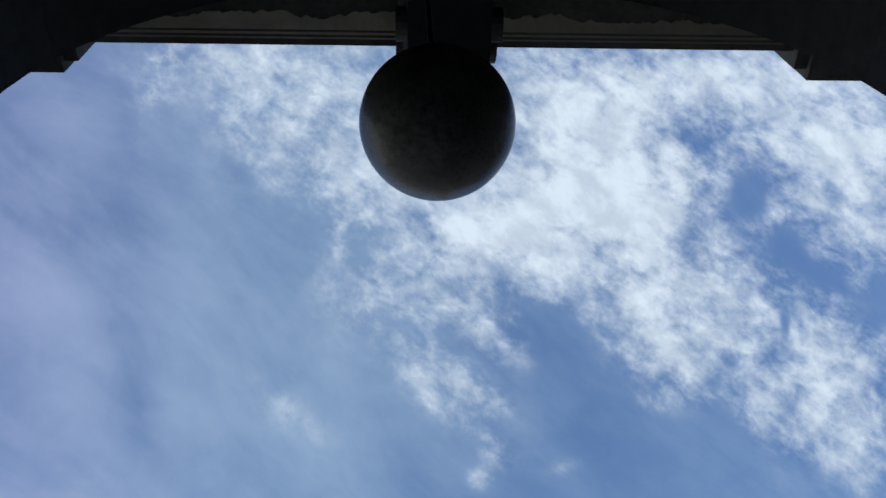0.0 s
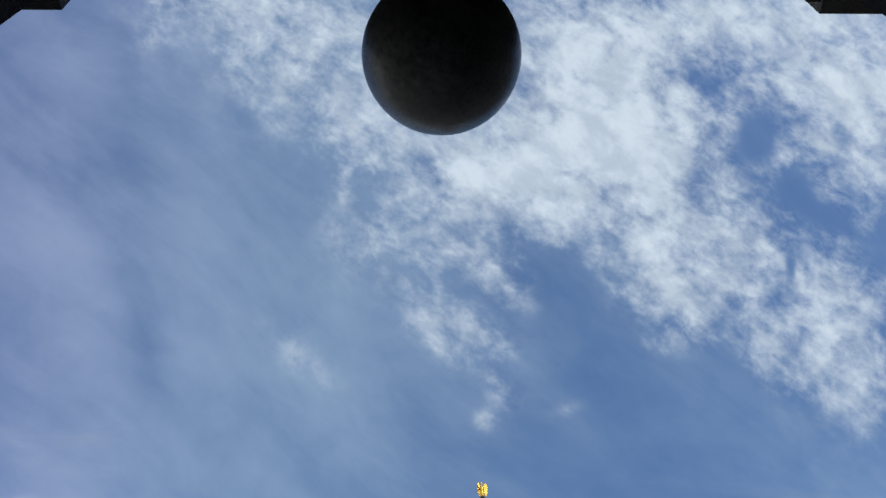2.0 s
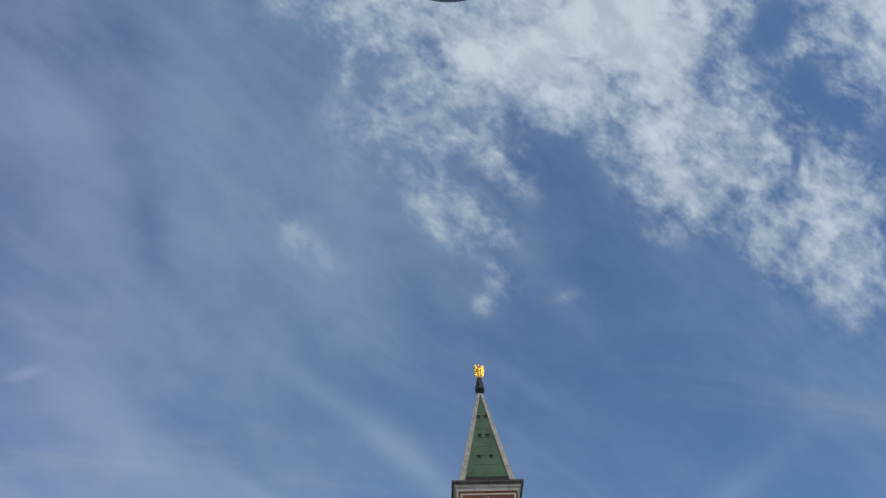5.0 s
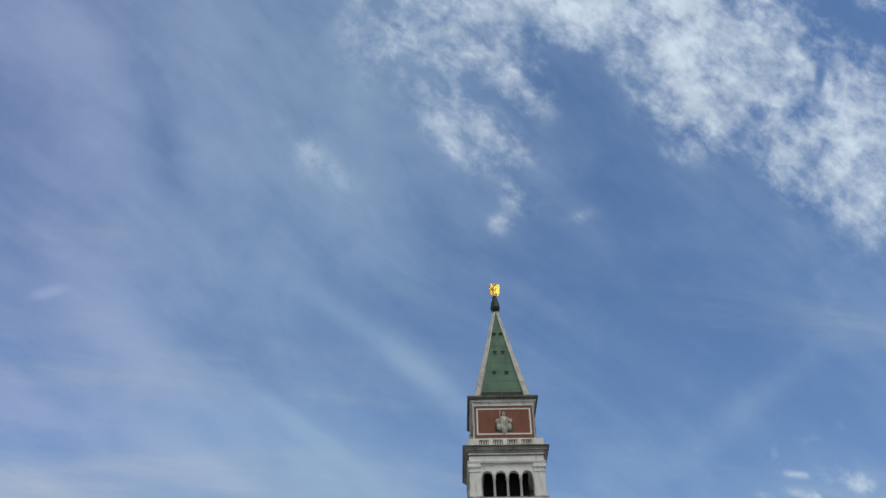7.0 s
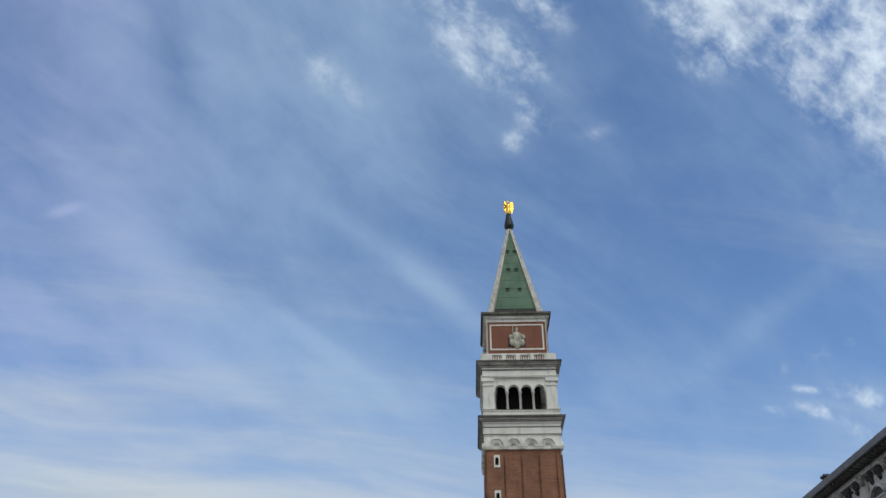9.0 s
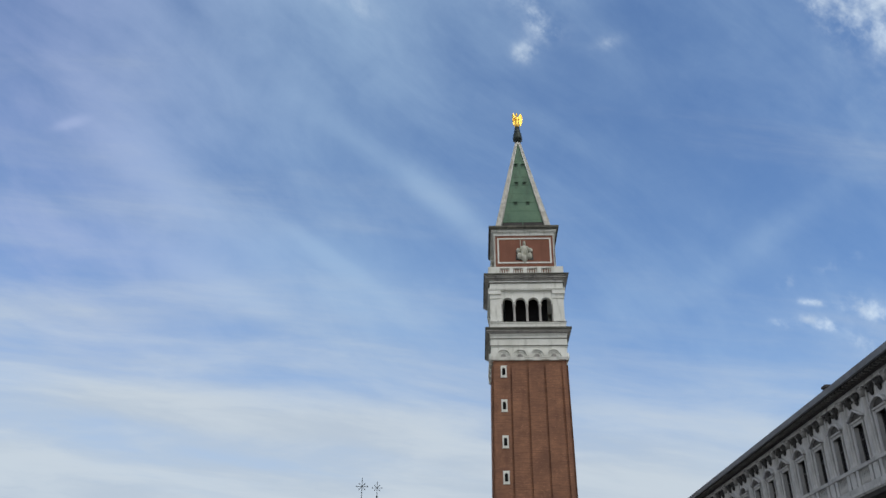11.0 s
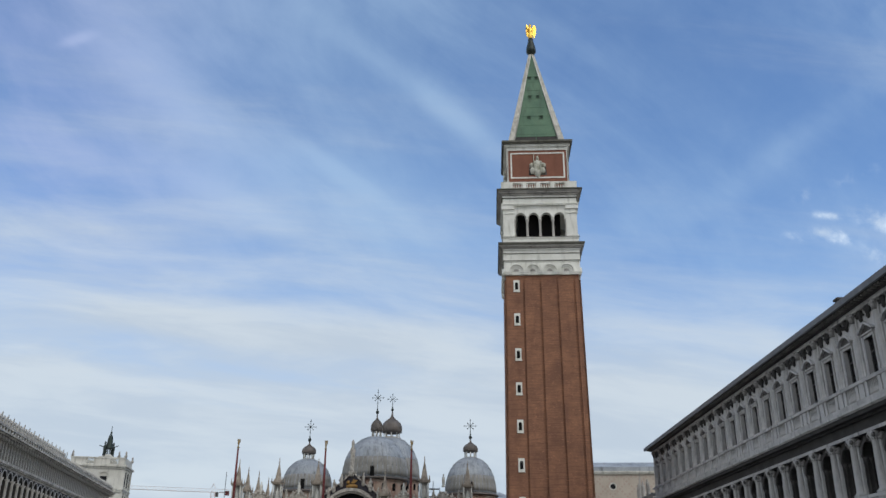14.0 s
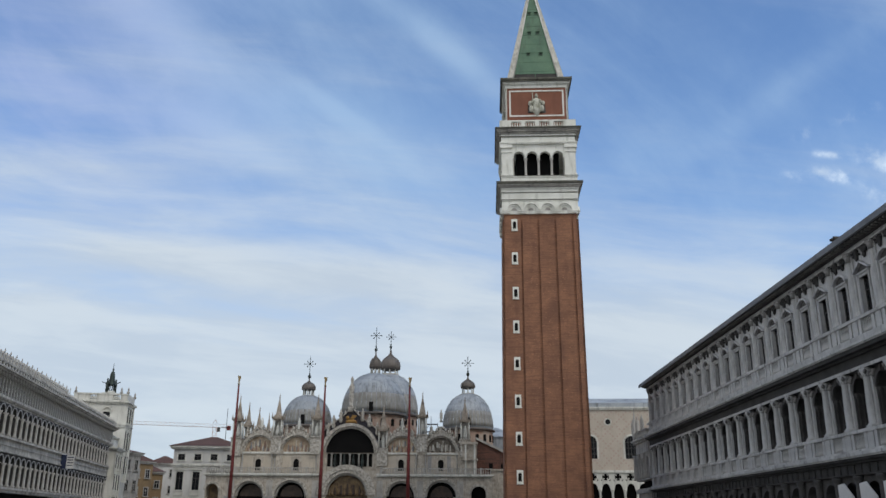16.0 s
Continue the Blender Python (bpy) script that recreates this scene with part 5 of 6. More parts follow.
        pn = part("pinnacle", Build().box(x - w, x + w, y - w, y + w, base - 3.2, base).box(x - w - 0.15, x + w + 0.15, y - w - 0.15, y + w + 0.15, base - 0.2, base), CARVED, ba)
        op = tip - 4.4
        part("niche_back", Build().box(x - w * 0.55, x + w * 0.55, y + 0.25, y + w * 0.8, base, op), STONE_OLD, pn)
        for sx in (-1, 1):
            for sy in (-1, 1):
                part("post", Build().lathe(x + sx * w * 0.75, y + sy * w * 0.75, [(0.13, base), (0.11, op)], 6), STONE, pn)
        part("figure", Build().lathe(x, y, [(0.3, base), (0.36, base + 0.8), (0.28, base + 1.6), (0.32, base + 1.75), (0.12, base + 1.95), (0.18, base + 2.2), (0.03, base + 2.5)], 8), STONE, pn)
        cap = Build().box(x - w, x + w, y - w, y + w, op, op + 0.25)
        for sx, sy in ((0, -1), (0, 1)):
            cap.prism([(x - w, op + 0.25), (x + w, op + 0.25), (x, op + 1.2)], y + sy * w - 0.1, y + sy * w + 0.1)
        cap.lathe(x, y, [(w * 0.75, op + 0.25), (0.06, tip - 0.5), (0.14, tip - 0.4), (0.02, tip)], 8, smooth=False)
        for sx in (-1, 1):
            for sy in (-1, 1):
                cap.lathe(x + sx * w, y + sy * w, [(0.16, op + 0.2), (0.02, op + 1.3)], 6)
        part("spirelet", cap, SPIRELET, pn)
        part("finial", Build().lathe(x, y, [(0.02, tip), (0.14, tip + 0.1), (0.03, tip + 0.25), (0.02, tip + 0.5)], 6), STONE_OLD, pn)

    for x, tip in ((-12.95, 23.6), (-5.75, 23.6), (6.5, 21.6), (13.65, 24.1), (21.5, 23.3), (-20.25, 23.3)):
        pinnacle(x, YU + 0.3, 15.6, tip, 0.95)
    for az, tip in ((19.18, 23.0), (18.5, 22.2), (17.86, 21.1)):
        p = BAS.inverted() @ Vector((-math.sin(radians(az)) * 168, math.cos(radians(az)) * 168, 0))
        pinnacle(p.x, p.y, 16.2, tip, 0.85)
    rnd = random.Random(5)
    for x in (-18.6, -17.2, -14.0, -11.4, -10.2, -7.0, 8.4, 11.8, 15.3, 18.7, 19.9):
        zt = rnd.uniform(17.0, 18.6)
        part("roof_figure", Build().lathe(x, YU + 0.7, [(0.3, 14.0), (0.3, zt - 2.0), (0.38, zt - 1.8), (0.24, zt - 1.6), (0.32, zt - 1.1), (0.24, zt - 0.6), (0.3, zt - 0.5), (0.1, zt - 0.35), (0.16, zt - 0.18), (0.03, zt)], 8), CARVED, ba)
    for x in (-12.25, -4.75, 6.65, 13.5, 20.9, -19.8):
        part("pier", Build().box(x - 0.55, x + 0.55, YU - 0.4, YU + 0.3, 9.45, 13.1).box(x - 0.7, x + 0.7, YU - 0.5, YU + 0.3, 13.1, 13.5), MARBLE, ba)
        part("gallery_figure", Build().lathe(x, YU - 0.45, [(0.2, 13.5), (0.28, 13.8), (0.2, 14.7), (0.26, 14.9), (0.1, 15.05), (0.15, 15.2), (0.03, 15.4)], 8), STONE, ba)
    # marble slabs on the upper storey
    for c, x0, x1 in upper[3:]:
        for k in range(4):
            xa = (x0 + 1.2, x0 + 2.0, x1 - 2.7, x1 - 1.9)[k]
            part("slab", Build().box(xa, xa + 0.72, YU - 0.05, YU + 0.1, 10.0, 12.85), SLABS[k % 2], ba)
    # corner turret with columns on the right and its brick flank
    for x in (21.6, 23.2):
        for z in (9.5, 12.2):
            part("corner_column", Build().lathe(x, 1.8, [(0.22, z), (0.15, z + 0.2), (0.14, z + 2.3), (0.24, z + 2.6)], 8), STONE, ba)
    part("corner_bay", Build().box(21.0, 23.6, 2.2, 6, 9.4, 15.2).box(20.8, 23.8, 1.6, 6, 12.1, 12.35).box(20.8, 23.8, 1.6, 6, 14.9, 15.3), MARBLE, ba)
    part("brick_flank", Build().add([(23.8, 7, 9.4), (32, 7, 9.4), (32, 30, 9.4), (23.8, 30, 9.4), (23.8, 7, 16.2), (32, 7, 12.4), (32, 30, 12.4), (23.8, 30, 16.2)],
                                    [(3, 2, 1, 0), (4, 5, 6, 7), (0, 1, 5, 4), (1, 2, 6, 5), (2, 3, 7, 6), (3, 0, 4, 7)]), DARK_BRICK, ba, "red brick side wall")
    part("flank_coping", Build().add([(23.6, 6.6, 16.2), (32.2, 6.6, 12.2), (32.2, 7.4, 12.2), (23.6, 7.4, 16.2), (23.6, 6.6, 16.6), (32.2, 6.6, 12.6), (32.2, 7.4, 12.6), (23.6, 7.4, 16.6)],
                                     [(3, 2, 1, 0), (4, 5, 6, 7), (0, 1, 5, 4), (1, 2, 6, 5), (2, 3, 7, 6), (3, 0, 4, 7)]), STONE_OLD, ba)
    for x in (25.2, 27.4, 29.6):
        part("flank_pilaster", Build().box(x - 0.3, x + 0.3, 6.8, 7.1, 9.4, 12.6), DARK_BRICK, ba)
        part("flank_window", Build().box(x + 0.8, x + 1.5, 6.95, 7.1, 10.4, 11.9), UNLIT, ba)
    part("flank_front", Build().box(26.2, 34, 6.0, 7, 0, 10.5).box(26.2, 34, 5.7, 7, 10.5, 10.8), MARBLE, ba)
    part("body", Build().box(-19.8, 20.9, 4.0, 45, 9.4, 14.6), MARBLE, ba)
    part("side_body", Build().box(20.9, 34, 10, 45, 0, 12.5), DARK_BRICK, ba)
    part("transept_roof", Build().add([(-14, 12, 14.6), (15, 12, 14.6), (15, 44, 14.6), (-14, 44, 14.6), (1, 12, 18.5), (1, 44, 18.5)],
                                      [(0, 1, 4), (2, 3, 5), (1, 2, 5, 4), (3, 0, 4, 5)]), LEAD, ba)

    def dome(x, y, r, z0, ztop, zcross, rl, drum=True, bulb=1.0):
        hh = ztop - z0
        prof = [(r * 0.97, z0 - 0.4), (r * 1.0, z0)]
        for k in range(1, 15):
            a = math.pi / 2 * k / 14
            prof.append((max(r * math.cos(a) ** 0.86, 0.3), z0 + hh * math.sin(a)))
        d = part("dome", Build().lathe(x, y, prof, 40), LEAD, ba, "grey lead-covered dome", )
        ribs = Build()
        for k in range(40):
            t = 2 * math.pi * k / 40
            ribs.tube([(x + (q + 0.02) * math.cos(t), y + (q + 0.02) * math.sin(t), z) for q, z in prof[1:-1:2]], 0.07, 4)
        part("standing_seams", ribs, LEAD, d)
        part("stained_skirt", Build().lathe(x, y, [(q + 0.035, z) for q, z in prof[1:6]], 40), LEAD_SKIRT, d, "stained lower lead sheets")
        part("dome_eave", Build().lathe(x, y, [(r * 1.07, z0 - 0.75), (r * 1.09, z0 - 0.55), (r * 1.0, z0 - 0.3)], 40), LEAD_BROWN, d)
        part("drum", Build().lathe(x, y, [(r * 0.98, z0 - 7), (r * 0.98, z0 - 0.6)], 40), DRUM, d, "brown brick drum")
        for k in range(9):
            t = math.pi + math.pi * (k + 0.5) / 9
            m = shift(x + r * 0.985 * math.cos(t), y + r * 0.985 * math.sin(t), 0, math.degrees(t) + 90)
            part("drum_window", Build().prism([(-0.32, z0 - 3.0), (0.32, z0 - 3.0)] + [(0.32 * math.cos(math.pi * j / 6), z0 - 1.9 + 0.32 * math.sin(math.pi * j / 6)) for j in range(7)], -0.1, 0.1), UNLIT, d, at=m)
        part("dormer", Build().box(x - 0.4, x + 0.4, y - r * 1.02, y - r * 0.8, z0 - 0.3, z0 + 1.6), UNLIT, d, at=pose(0, 0, 0))
        lan = part("lantern", Build().lathe(x, y, [(rl * 0.9, ztop - 0.5), (rl * 0.9, ztop - 0.05)], 14), STONE_OLD, d)
        post = Build().lathe(0, 0, [(0.12, ztop - 0.1), (0.12, ztop + 1.0)], 6).mesh("lantern_post", STONE)
        for k in range(8):
            t = 2 * math.pi * k / 8
            part("lantern_post", post, None, d, at=shift(x + rl * 0.75 * math.cos(t), y + rl * 0.75 * math.sin(t)))
        zb = ztop + 1.0
        hb = rl * 1.75 * bulb
        onion = [(rl * 0.8, zb), (rl * 0.98, zb + 0.15), (rl * 1.0, zb + hb * 0.22), (rl * 0.97, zb + hb * 0.38), (rl * 0.86, zb + hb * 0.53), (rl * 0.64, zb + hb * 0.67), (rl * 0.34, zb + hb * 0.79), (rl * 0.14, zb + hb * 0.92), (0.1, zb + hb * 1.3)]
        part("onion_cap", Build().lathe(x, y, onion, 20), LEAD_BROWN, d)
        rb = Build()
        for k in range(20):
            t = 2 * math.pi * k / 20
            rb.tube([(x + (q + 0.01) * math.cos(t), y + (q + 0.01) * math.sin(t), z) for q, z in onion[1:-1]], 0.05, 4)
        part("onion_ribs", rb, LEAD_BROWN, d)
        zc = zb + hb * 1.3
        c = Build().lathe(x, y, [(0.1, zc - 0.3), (0.34, zc), (0.34, zc + 0.3), (0.1, zc + 0.6), (0.2, zc + 0.8), (0.06, zc + 1.0), (0.055, zcross)], 8)
        zm = zcross - (zcross - zc) * 0.36
        for a in range(4):
            t = math.pi * a / 4
            ln = 1.15 if a % 2 == 0 else 0.8
            c.tube([(x - ln * math.cos(t), y, zm - ln * math.sin(t)), (x + ln * math.cos(t), y, zm + ln * math.sin(t))], 0.05, 5)
            for s in (-1, 1):
                px, pz = x + s * ln * math.cos(t), zm + s * ln * math.sin(t)
                c.lathe(px, y, [(0.02, pz - 0.16), (0.15, pz), (0.02, pz + 0.16)], 6)
        part("cross", c, BRONZE, d, "dark metal cross with rays")

    def place(px, py, ext):
        """Local place at the bearing px (degrees left) and distance py."""
        w = Vector((-math.sin(radians(px)) * py, math.cos(radians(px)) * py, 0))
        return BAS.inverted() @ w

    # bearing, distance, radius, foot, top, cross
    for az, dist, r, z0, zt, zc, rl, bulb in ((10.92, 176.5, 6.75, 22.8, 31.2, 41.2, 1.25, 1.4), (9.90, 205, 6.95, 26.2, 35.9, 46.8, 2.45, 1.0),
                                      (15.38, 180, 5.15, 20.6, 26.8, 35.1, 1.45, 0.85), (4.55, 175, 5.2, 19.9, 27.0, 34.8, 1.5, 0.85)):
        p = place(az, dist, 0)
        dome(p.x, p.y, r, z0, zt, zc, rl, True, bulb)
    p = place(2.9, 192, 0)
    part("side_roof", Build().box(p.x - 4, p.x + 6, p.y, p.y + 10, 9, 19.8).add([(p.x - 4.4, p.y - 0.4, 19.8), (p.x + 6.4, p.y - 0.4, 19.8), (p.x + 6.4, p.y + 10, 19.8), (p.x - 4.4, p.y + 10, 19.8), (p.x + 1, p.y + 5, 22.4)], [(3, 2, 1, 0), (0, 1, 4), (1, 2, 4), (2, 3, 4), (3, 0, 4)]), LEAD, ba, "grey lead side roof")
    return ba


FIELD = mat("mosaic_field", (0.52, 0.43, 0.31), (0.30, 0.22, 0.15), 3.0, 0.6, fine=3.0)
SHADED = mat("shaded_relief_stone", (0.22, 0.19, 0.155), (0.11, 0.095, 0.08), 3.0, 0.8, fine=2.0)
mat_mosaic_pale = mat("pale_mosaic", (0.62, 0.57, 0.48), (0.36, 0.32, 0.26), 4.0, 0.6, fine=3.0)
mat_mosaic_blue = mat("blue_mosaic", (0.20, 0.21, 0.23), (0.28, 0.26, 0.24), 4.0, 0.6, fine=3.0)
SPIRELET = mat("tawny_stone", (0.47, 0.41, 0.335), (0.20, 0.165, 0.13), 2.5, 0.85, bump=0.4, streak=0.6, fine=2.0)
SLABS = (mat("grey_slab", (0.40, 0.39, 0.37), (0.24, 0.23, 0.22), 2.5, 0.5, streak=0.5), mat("cream_slab", (0.56, 0.50, 0.41), (0.36, 0.31, 0.26), 2.5, 0.5, streak=0.5))
DRUM = mat("stained_drum", (0.24, 0.125, 0.085), (0.36, 0.31, 0.25), 1.5, 0.85, streak=0.6)
DARK_BRICK = mat("dark_brick", (0.19, 0.085, 0.058), (0.10, 0.052, 0.04), 1.6, 0.9, streak=0.8, course=0.9, third=(0.06, 0.04, 0.034))
mat_dark_mosaic = mat("shaded_mosaic", (0.10, 0.068, 0.05), (0.05, 0.037, 0.03), 4.0, 0.6, fine=3.0)
mat_mosaic_red = mat("red_mosaic", (0.34, 0.22, 0.15), (0.24, 0.16, 0.13), 4.0, 0.6, fine=3.0)
build_basilica()


# ---- flagpoles ----
def build_flagpoles():
    first = None
    for az, el, dist in ((20.0, 9.12, 146.0), (14.28, 9.24, 141.2), (8.53, 9.36, 138.5)):
        at = Vector((-math.sin(radians(az)) * dist, math.cos(radians(az)) * dist, 0))
        h = 1.6 + math.tan(radians(el)) * dist
        fp = thing("flagpole", Matrix.Translation(at), "tall dark red flagpole with a gilded top", "flagpole", "flagpoles before the basilica")
        part("base", Build().lathe(0, 0, [(1.1, 0), (1.1, 0.4), (0.8, 0.6), (0.6, 2.2), (0.75, 2.6), (0.5, 3.2), (0.42, 3.6)], 16), BRONZE, fp, "bronze base")
        part("pole", Build().lathe(0, 0, [(0.32, 3.5), (0.27, 10), (0.20, 18), (0.14, h - 1.7)], 12), POLE_RED, fp, "dark red pole")
        top = Build().lathe(0, 0, [(0.15, h - 1.7), (0.22, h - 1.5), (0.10, h - 1.3), (0.14, h - 1.0), (0.2, h - 0.7), (0.08, h - 0.4)], 10)
        top.prism([(-0.05, h - 0.75), (0.26, h - 0.7), (0.28, h - 0.1), (0.08, h - 0.2), (-0.18, h), (-0.24, h - 0.35)], -0.08, 0.08)
        part("finial", top, OLD_BRASS, fp, "gilded finial")


OLD_BRASS = mat("tarnished_gilding", (0.36, 0.27, 0.14), (0.2, 0.15, 0.09), 2.0, 0.5, 0.5)
build_flagpoles()


def bearing(az, dist, z=0.0):
    return Vector((-math.sin(radians(az)) * dist, math.cos(radians(az)) * dist, z))


def windowed_block(name, m, w, d, h, material, rows, label, roof_h=2.0, frame_mat=None, ww=1.0, cat="house", eave=0.5, bar_mat=None):
    """A plain house; rows: (sill, height, count, pediment)."""
    frame_mat = frame_mat or STONE
    hs = thing(name, m, label, cat)
    part("wall", Build().box(-w / 2, w / 2, 0, d, 0, h), material, hs)
    part("cornice", Build().box(-w / 2 - eave * 0.6, w / 2 + eave * 0.6, -eave * 0.6, d, h - 0.5, h - 0.2).box(-w / 2 - eave, w / 2 + eave, -eave, d + eave, h - 0.2, h + 0.1), frame_mat, hs)
    if roof_h > 0:
        e = eave + 0.1
        s = min(w, d) * 0.45
        part("roof", Build().add([(-w / 2 - e, -e, h + 0.1), (w / 2 + e, -e, h + 0.1), (w / 2 + e, d + e, h + 0.1), (-w / 2 - e, d + e, h + 0.1), (-w / 2 + s, d / 2, h + roof_h), (w / 2 - s, d / 2, h + roof_h)],
                                 [(3, 2, 1, 0), (0, 1, 5, 4), (1, 2, 5), (2, 3, 4, 5), (3, 0, 4)]), TILE, hs, "brown tiled roof")
    for sill, wh, count, ped in rows:
        me_f = Build().box(-ww / 2 - 0.2, -ww / 2, -0.1, 0.1, sill, sill + wh).box(ww / 2, ww / 2 + 0.2, -0.1, 0.1, sill, sill + wh).box(-ww / 2 - 0.2, ww / 2 + 0.2, -0.1, 0.1, sill + wh, sill + wh + 0.2).box(-ww / 2 - 0.3, ww / 2 + 0.3, -0.25, 0.1, sill - 0.2, sill)
        if ped:
            me_h = Build().box(-ww / 2 - 0.45, ww / 2 + 0.45, -0.3, 0.1, sill + wh + 0.35, sill + wh + 0.55).mesh("hood", frame_mat)
            me_a = Build().box(-ww / 2 - 0.3, ww / 2 + 0.3, -0.2, 0.1, sill - 1.0, sill - 0.35).mesh("apron", frame_mat)
        me_f = me_f.mesh("window_frame", frame_mat)
        me_p = Build().box(-ww / 2, ww / 2, -0.02, 0.05, sill, sill + wh).mesh("pane", GLASS)
        me_b = Build().box(-0.04, 0.04, -0.06, 0.0, sill, sill + wh).box(-ww / 2, ww / 2, -0.06, 0.0, sill + wh * 0.62, sill + wh * 0.62 + 0.07).mesh("glazing_bar", bar_mat or frame_mat)
        for k in range(count):
            x = -w / 2 + w * (k + 0.5) / count
            win = part("window", me_f, None, hs, at=shift(x))
            part("pane", me_p, None, win)
            if ped:
                part("hood", me_h, None, win)
                part("apron", me_a, None, win)
            part("glazing_bar", me_b, None, win)
    return hs


# pale palace beside the basilica
def build_pale_palace():
    p = bearing(21.68, 174)
    ph = windowed_block("white_palace", pose(p.x, p.y, 0, 0, 0, 12), 12.4, 16, 15.2, STUCCO_WHITE,
                        [(12.6, 1.15, 4, False), (7.0, 3.4, 4, True), (2.0, 3.0, 4, True)], "white stuccoed palace with a brown tiled roof", 2.6, STONE, 1.3, "palace", 0.8, STONE_DARK)
    part("string_course", Build().box(-6.5, 6.5, -0.3, 0.1, 11.55, 11.85).box(-6.4, 6.4, -0.15, 0.1, 11.2, 11.4).box(-6.4, 6.4, -0.12, 0.1, 5.6, 5.75).box(-6.5, 6.5, -0.25, 0.1, 5.0, 5.25), STONE, ph)
    part("aerial", Build().tube([(2.5, 6, 17), (2.5, 6, 23.5)], 0.06).tube([(1.4, 6, 19.6), (3.4, 6, 19.6)], 0.04), IRON, ph, "thin roof aerial")
    part("roof_flag", Build().box(2.6, 3.4, 6, 6.05, 19.0, 19.9), POLE_RED, ph, "small red sign")


build_pale_palace()
for az, dist, w, h, material, lab, rows, turn, rh in (
        (25.45, 196, 5.2, 13.4, STUCCO_OCHRE, "ochre stuccoed house with shuttered windows and a tiled roof", [(10.0, 1.7, 2, False), (6.3, 1.7, 2, False), (2.5, 1.7, 2, False)], 62, 2.2),
        (24.85, 203, 4.6, 11.6, STUCCO_OCHRE, "narrow ochre house under a tiled roof", [(8.2, 1.5, 2, False), (4.6, 1.5, 2, False)], 30, 1.6),
        (24.15, 215, 7.0, 14.2, STUCCO_WHITE, "small white house with a tiled roof", [(11.2, 1.6, 2, False), (7.4, 1.6, 2, False)], 25, 2.0),
        (26.1, 185, 5.0, 14.4, STONE_OLD, "grey stone house beside the clock tower", [(11.0, 2.0, 2, False), (7.0, 2.0, 2, False), (3, 2, 2, False)], 80, 1.2)):
    p = bearing(az, dist)
    windowed_block("house", pose(p.x, p.y, 0, 0, 0, turn), w, 8, h, material, rows, lab, rh, STONE_OLD, 0.9)


# ---- clock tower ----
def build_clock_tower():
    c = bearing(26.85, 166)  # the corner of its west and south sides
    ct = thing("clock_tower", pose(c.x, c.y, 0, 0, 0, 16.3), "pale stone clock tower with a roof terrace and bronze bell", "clock tower")
    W, D = 9.4, 7.0
    part("body", Build().box(-W, 0, 0, D, 0, 22.0), STONE, ct)
    part("middle_string", Build().box(-W - 0.15, 0.2, -0.25, D, 17.6, 17.95).box(-W - 0.3, 0.35, -0.4, D, 17.95, 18.15), STONE, ct)
    part("top_cornice", Build().box(-W - 0.2, 0.25, -0.25, D + 0.2, 21.7, 22.0).box(-W - 0.5, 0.5, -0.5, D + 0.5, 22.0, 22.3), STONE, ct)
    par = Build()
    for x0, x1 in ((-W, -6.6), (-5.4, -2.6), (-1.2, 0.0)):
        par.box(x0, x1, -0.1, 0.2, 22.3, 23.5)
    par.box(-W - 0.1, 0.1, -0.2, 0.3, 23.4, 23.65).box(-W - 0.1, 0.1, -0.15, 0.3, 22.3, 22.5).box(-0.25, 0.05, 0, D, 22.3, 23.65).box(-W, -W + 0.3, 0, D, 22.3, 23.65)
    part("parapet", par, STONE, ct)
    bal = Build().lathe(0, 0.05, [(0.1, 22.5), (0.14, 22.8), (0.06, 23.2), (0.1, 23.4)], 6).mesh("baluster", STONE)
    for x0 in (-6.6, -2.6):
        for k in range(5):
            part("baluster", bal, None, ct, at=shift(x0 + 0.12 + 0.26 * k))
    for x, y in ((-W + 0.2, 0), (0, 0), (0, D), (-1.2, 0)):
        part("corner_urn", Build().lathe(x, y, [(0.2, 23.6), (0.3, 23.9), (0.12, 24.2), (0.2, 24.4), (0.03, 24.8)], 8), STONE_OLD, ct)
    # window with a curved hood on the plain side
    win = part("side_window", Build().box(-4.15, -3.95, -0.12, 0.1, 19.2, 20.3).box(-2.75, -2.55, -0.12, 0.1, 19.2, 20.3).box(-4.3, -2.4, -0.2, 0.1, 20.3, 20.5).ring(-3.35, 20.3, 0.75, 0.98, -0.25, 0.1, 10, 15, 165), STONE, ct)
    part("pane", Build().box(-3.95, -2.75, -0.03, 0.05, 19.2, 20.3), GLASS, win)
    for z0, z1 in ((18.6, 21.2), (13.6, 17.0), (9.5, 12.6)):
        for y in (1.2, 3.6, 5.4):
            sw = part("south_window", Build().box(0.0, 0.15, y - 0.55, y + 0.75, z0 - 0.15, z1 + 0.3), STONE, ct)
            part("opening", Build().box(0.12, 0.18, y - 0.35, y + 0.55, z0, z1), UNLIT, sw)
    for y in (0.3, 2.4, 4.7, 6.7):
        part("pilaster", Build().box(0, 0.25, y - 0.25, y + 0.25, 8, 21.7), STONE, ct)
    # plinth, bronze bell and two bronze strikers as one group of plain shapes
    part("bell_plinth", Build().box(-5.15, -2.65, 2.2, 4.6, 22.3, 24.1).box(-4.65, -3.15, 2.6, 4.2, 24.1, 24.5), STONE, ct)
    part("bell", Build().lathe(-3.85, 3.4, [(0.8, 25.6), (0.72, 25.8), (0.52, 26.7), (0.44, 27.6), (0.3, 28.1), (0.12, 28.3), (0.2, 28.6), (0.06, 28.9), (0.04, 29.8)], 14), BRONZE, ct, "dark bronze bell")
    legs = Build()
    for k in range(6):
        t = 2 * math.pi * k / 6
